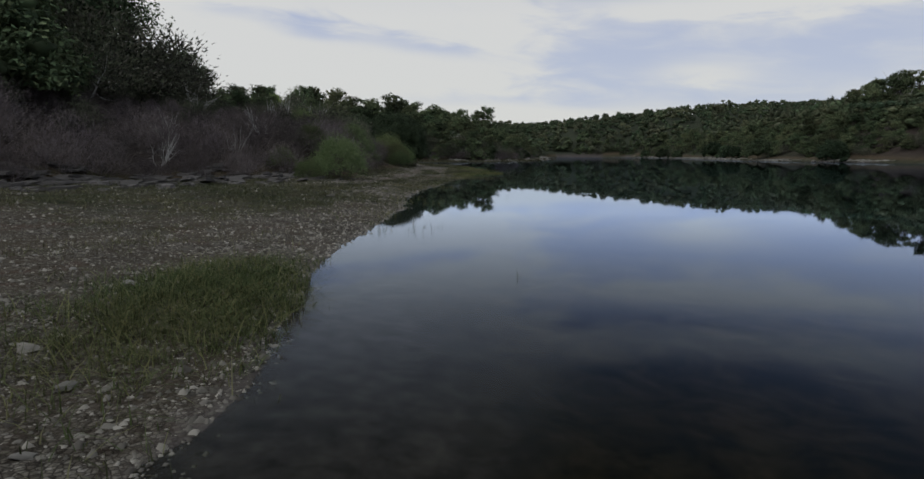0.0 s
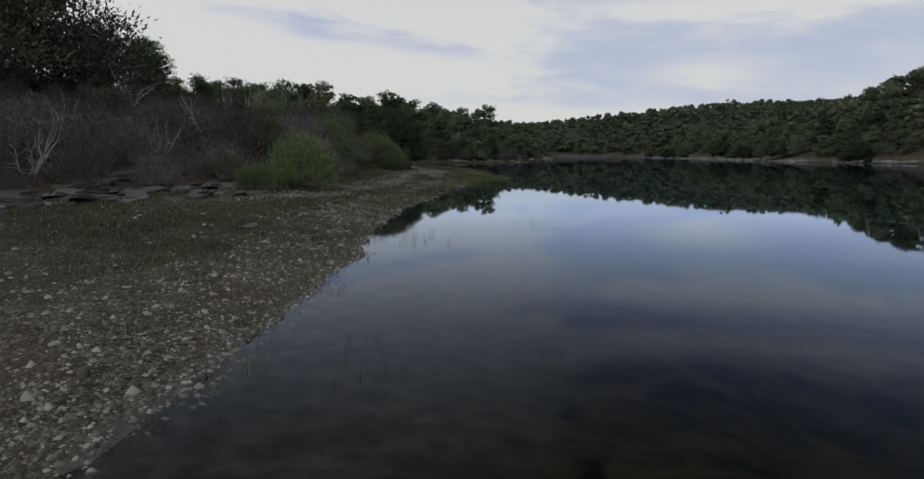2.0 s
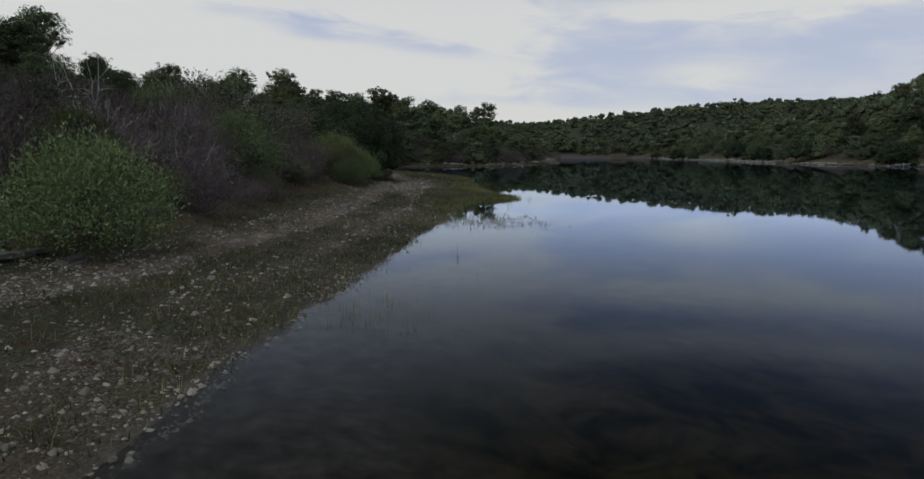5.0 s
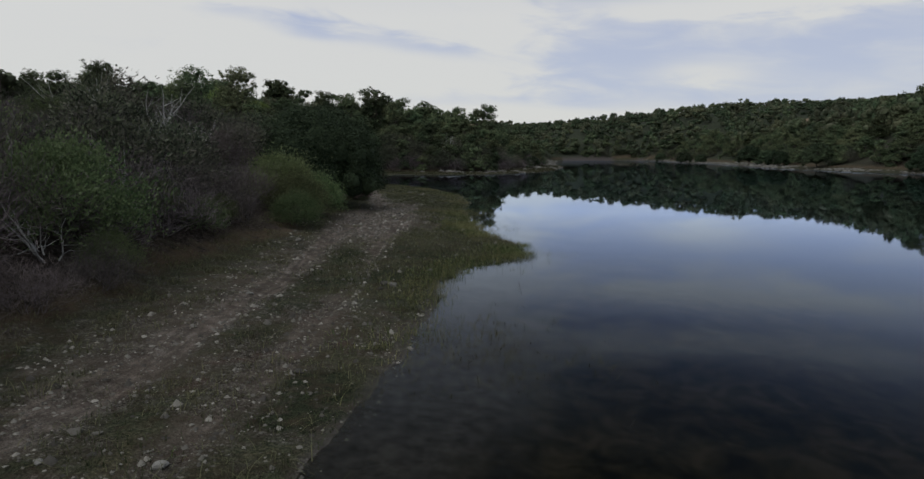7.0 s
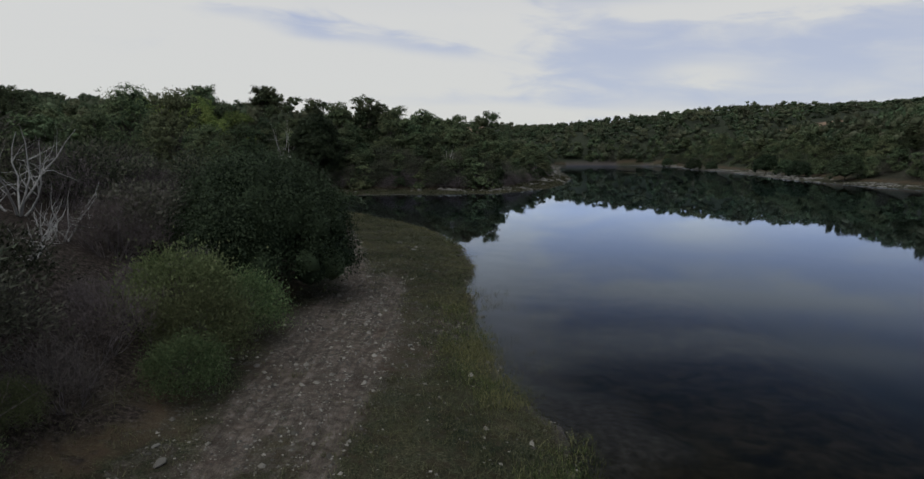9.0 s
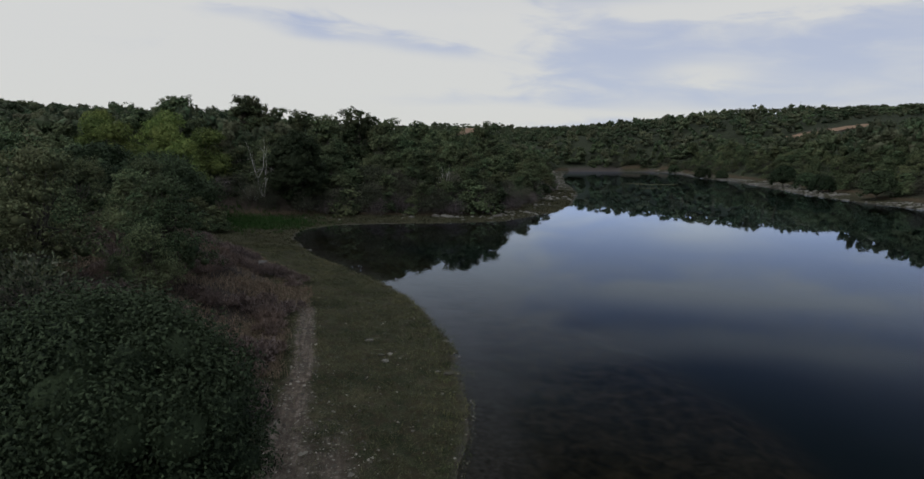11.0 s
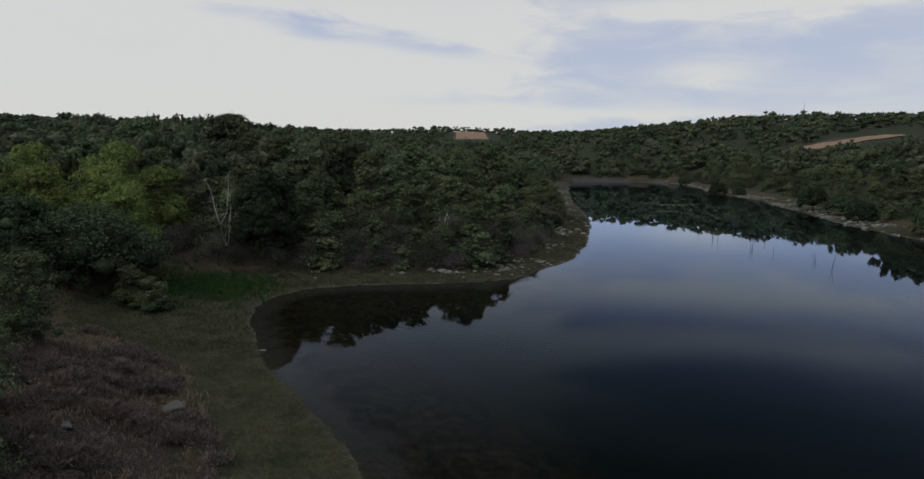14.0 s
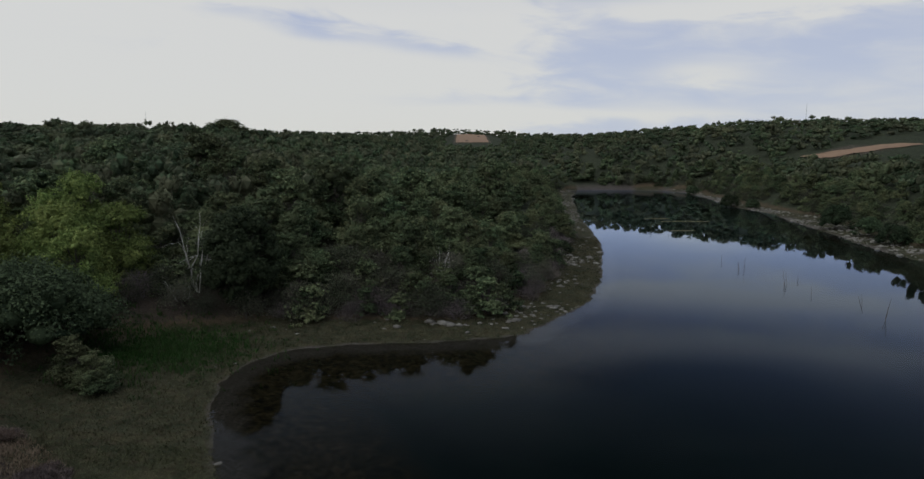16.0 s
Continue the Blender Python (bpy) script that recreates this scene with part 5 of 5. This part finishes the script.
DEADS = Kind([dead_shrub(300, 2.3, 6, "bleached bare dead shrub on the bank"), dead_shrub(301, 1.6, 7, "bleached bare dead shrub on the bank", spread=1.1), dead_shrub(302, 6.0, 4, "pale leafless dead tree in the wood", "dead_tree", 0.18)])
for k, x, y, s in [(0, -10.2, 42.6, 1.15), (1, -8.3, 41.2, 0.95), (0, -8.9, 39.6, 0.6), (1, -7.6, 39.2, 0.8), (1, -6.0, 31.8, 1.0), (1, -5.5, 34.2, 0.8), (0, -7.6, 33.2, 0.7), (1, -8.4, 29.0, 1.0), (0, -9.8, 37.6, 0.9), (1, -6.9, 28.8, 0.7), (0, -12.3, 20.5, 0.9), (1, -5.4, 27.2, 0.8), (1, -7.6, 23.6, 0.8), (0, -9.5, 20.0, 0.6), (1, -6.6, 30.5, 0.8), (0, -13.2, 43.5, 1.1), (1, -8.6, 17.6, 0.7),
                   (2, -18.9, 96.2, 1.1), (2, -1.0, 99, 0.7), (2, 84, 120, 1.5), (1, -19.5, 94.5, 1.4), (1, -5.2, 29.3, 0.7), (1, -6.4, 26.0, 0.8), (0, -11.0, 26.0, 0.8), (1, -7.8, 21.5, 0.7)]:
    DEADS.put(k, x, y, s, turn())


def drowned(name, x, y, seed, tall, count, spread, label):
    rng = np.random.default_rng(seed)
    lines = []
    for k in range(count):
        d = (rng.normal() * spread, rng.normal() * spread, 1.0)
        lines.append(limb(rng, (rng.normal() * 0.12 * spread, rng.normal() * 0.12 * spread, -0.6), d, 0.6 + tall * rng.uniform(0.7, 1.1), 0.02 + 0.012 * tall, 6, 0.05 + 0.1 * spread))
    top = thing(name, label, "dead wood", "drowned dead wood")
    part("branch", branch_mesh(name, lines, 5), BARK, top)
    top.location = (x, y, 0)


for k, (x, y, tall) in enumerate([(30.1, 120.8, 1.3), (29.7, 115.5, 1.0), (30.3, 115.8, 1.5), (30.7, 108.1, 1.5), (31.1, 104.5, 0.9), (32.9, 100.3, 1.0), (31.4, 95.8, 1.6), (30.2, 147.5, 1.3), (31.8, 144, 1.2), (33.5, 111, 0.8)]):
    drowned("drowned_stake", x, y, 400 + k, tall, 1 + k % 2, 0.12, "thin dark dead stem standing out of the lake")
for k, (x, y) in enumerate([(1.4, 26.2), (1.8, 26.0), (0.8, 31.2), (1.4, 30.8), (0.7, 18.0)]):
    drowned("drowned_branch", x, y, 430 + k, 0.12, 5, 1.6, "half-drowned bare branches in the shallows")


# floating weed
def weed_mat(x, y, long, wide, seed):
    rng = np.random.default_rng(seed)
    count = 260
    a = rng.uniform(0, 6.283, count)
    r = np.sqrt(rng.uniform(0, 1, count))
    c = np.stack([x + long * r * np.cos(a), y + wide * r * np.sin(a) + rng.normal(scale=wide * 0.15, size=count), np.full(count, 0.012)], 1)
    v, f = cards(rng, c, np.tile((0, 0, 6.0), (count, 1)), 0.28 + 0.05 * long, 1.6, 0.02)
    v[:, 2] = 0.01 + np.abs(v[:, 2] - 0.012) * 0.15
    return v, f


vs, fs, at = [], [], 0
for k, (x, y, a, b) in enumerate([(41.5, 164, 4.5, 1.0), (38, 169, 2.5, 0.8), (36, 150, 2.0, 0.4)]):
    v, f = weed_mat(x, y, a, b, 500 + k)
    vs.append(v)
    fs.append(f + at)
    at += len(v)
tagged(part("water_weed", quick_mesh("water_weed", np.concatenate(vs), np.concatenate(fs)), GRASS), "pale mats of floating water weed", "water weed", kind="stuff")


# stubble fields on the hills
def field(name, x0, x1, y0, y1, label):
    mat, n = material("stubble")
    geo = n.add("ShaderNodeNewGeometry").outputs["Position"]
    rows = n.noise(n.add("ShaderNodeVectorMath", op="MULTIPLY", i0=geo, i1=(0.6, 0.12, 0.1)).outputs[0], 3.0, 5.0, 0.6)
    finish(n, n.mix(rows, (0.14, 0.088, 0.058, 1), (0.27, 0.18, 0.125, 1)), 0.95)
    xs, ys = np.linspace(x0, x1, 24), np.linspace(y0, y1, 16)
    # the field runs along the slope, at one level
    cx, cy = (x0 + x1) / 2, (y0 + y1) / 2
    east = float(height(cx + 6, cy)[0] - height(cx - 6, cy)[0])
    north = float(height(cx, cy + 6)[0] - height(cx, cy - 6)[0])
    shear = float(np.clip(-east / north if abs(north) > 0.05 else 0, -0.9, 0.9))
    mesh = grid_mesh(name, xs, ys, lambda x, y: height(x, y + shear * (x - cx)) + 0.25)
    for v in mesh.vertices:
        v.co.y += shear * (v.co.x - cx)
    tagged(part(name, mesh, mat), label, "field", kind="structure")


field("field_1", 106, 122, 222, 239, "reddish brown stubble field on the hill")
field("field_2", -4, 20, 506, 594, "reddish brown ploughed field far away")


# masts on the skyline
METAL = bark_material("galvanised_steel", (0.20, 0.21, 0.22), (0.34, 0.35, 0.36), 3.0)


def mast(x, y, top_z):
    z = float(height(x, y)[0])
    tall = top_z - z
    ob = thing("lattice_mast", "thin grey steel mast on the wooded ridge", "mast", "masts on the ridges")
    rods = [[((a * 0.3, b * 0.3, -0.3), 0.06), ((a * 0.1, b * 0.1, tall), 0.04)] for a, b in ((1, 1), (1, -1), (-1, 1), (-1, -1))]
    for k in range(12):
        u, w = k / 12, (k + 1) / 12
        rods.append([((0.3 - 0.2 * u, 0.3 - 0.2 * u, tall * u), 0.03), ((-0.3 + 0.2 * w, -0.3 + 0.2 * w, tall * w), 0.03)])
    part("frame", branch_mesh("mast_frame", rods, 4), METAL, ob)
    part("crossarm", branch_mesh("mast_arm", [[((-0.9, 0, tall * 0.9), 0.05), ((0.9, 0, tall * 0.9), 0.05)]], 4), METAL, ob)
    ob.location = (x, y, z)


mast(523, 1000, 88)
mast(-480, 1000, 77)
clear_unused()
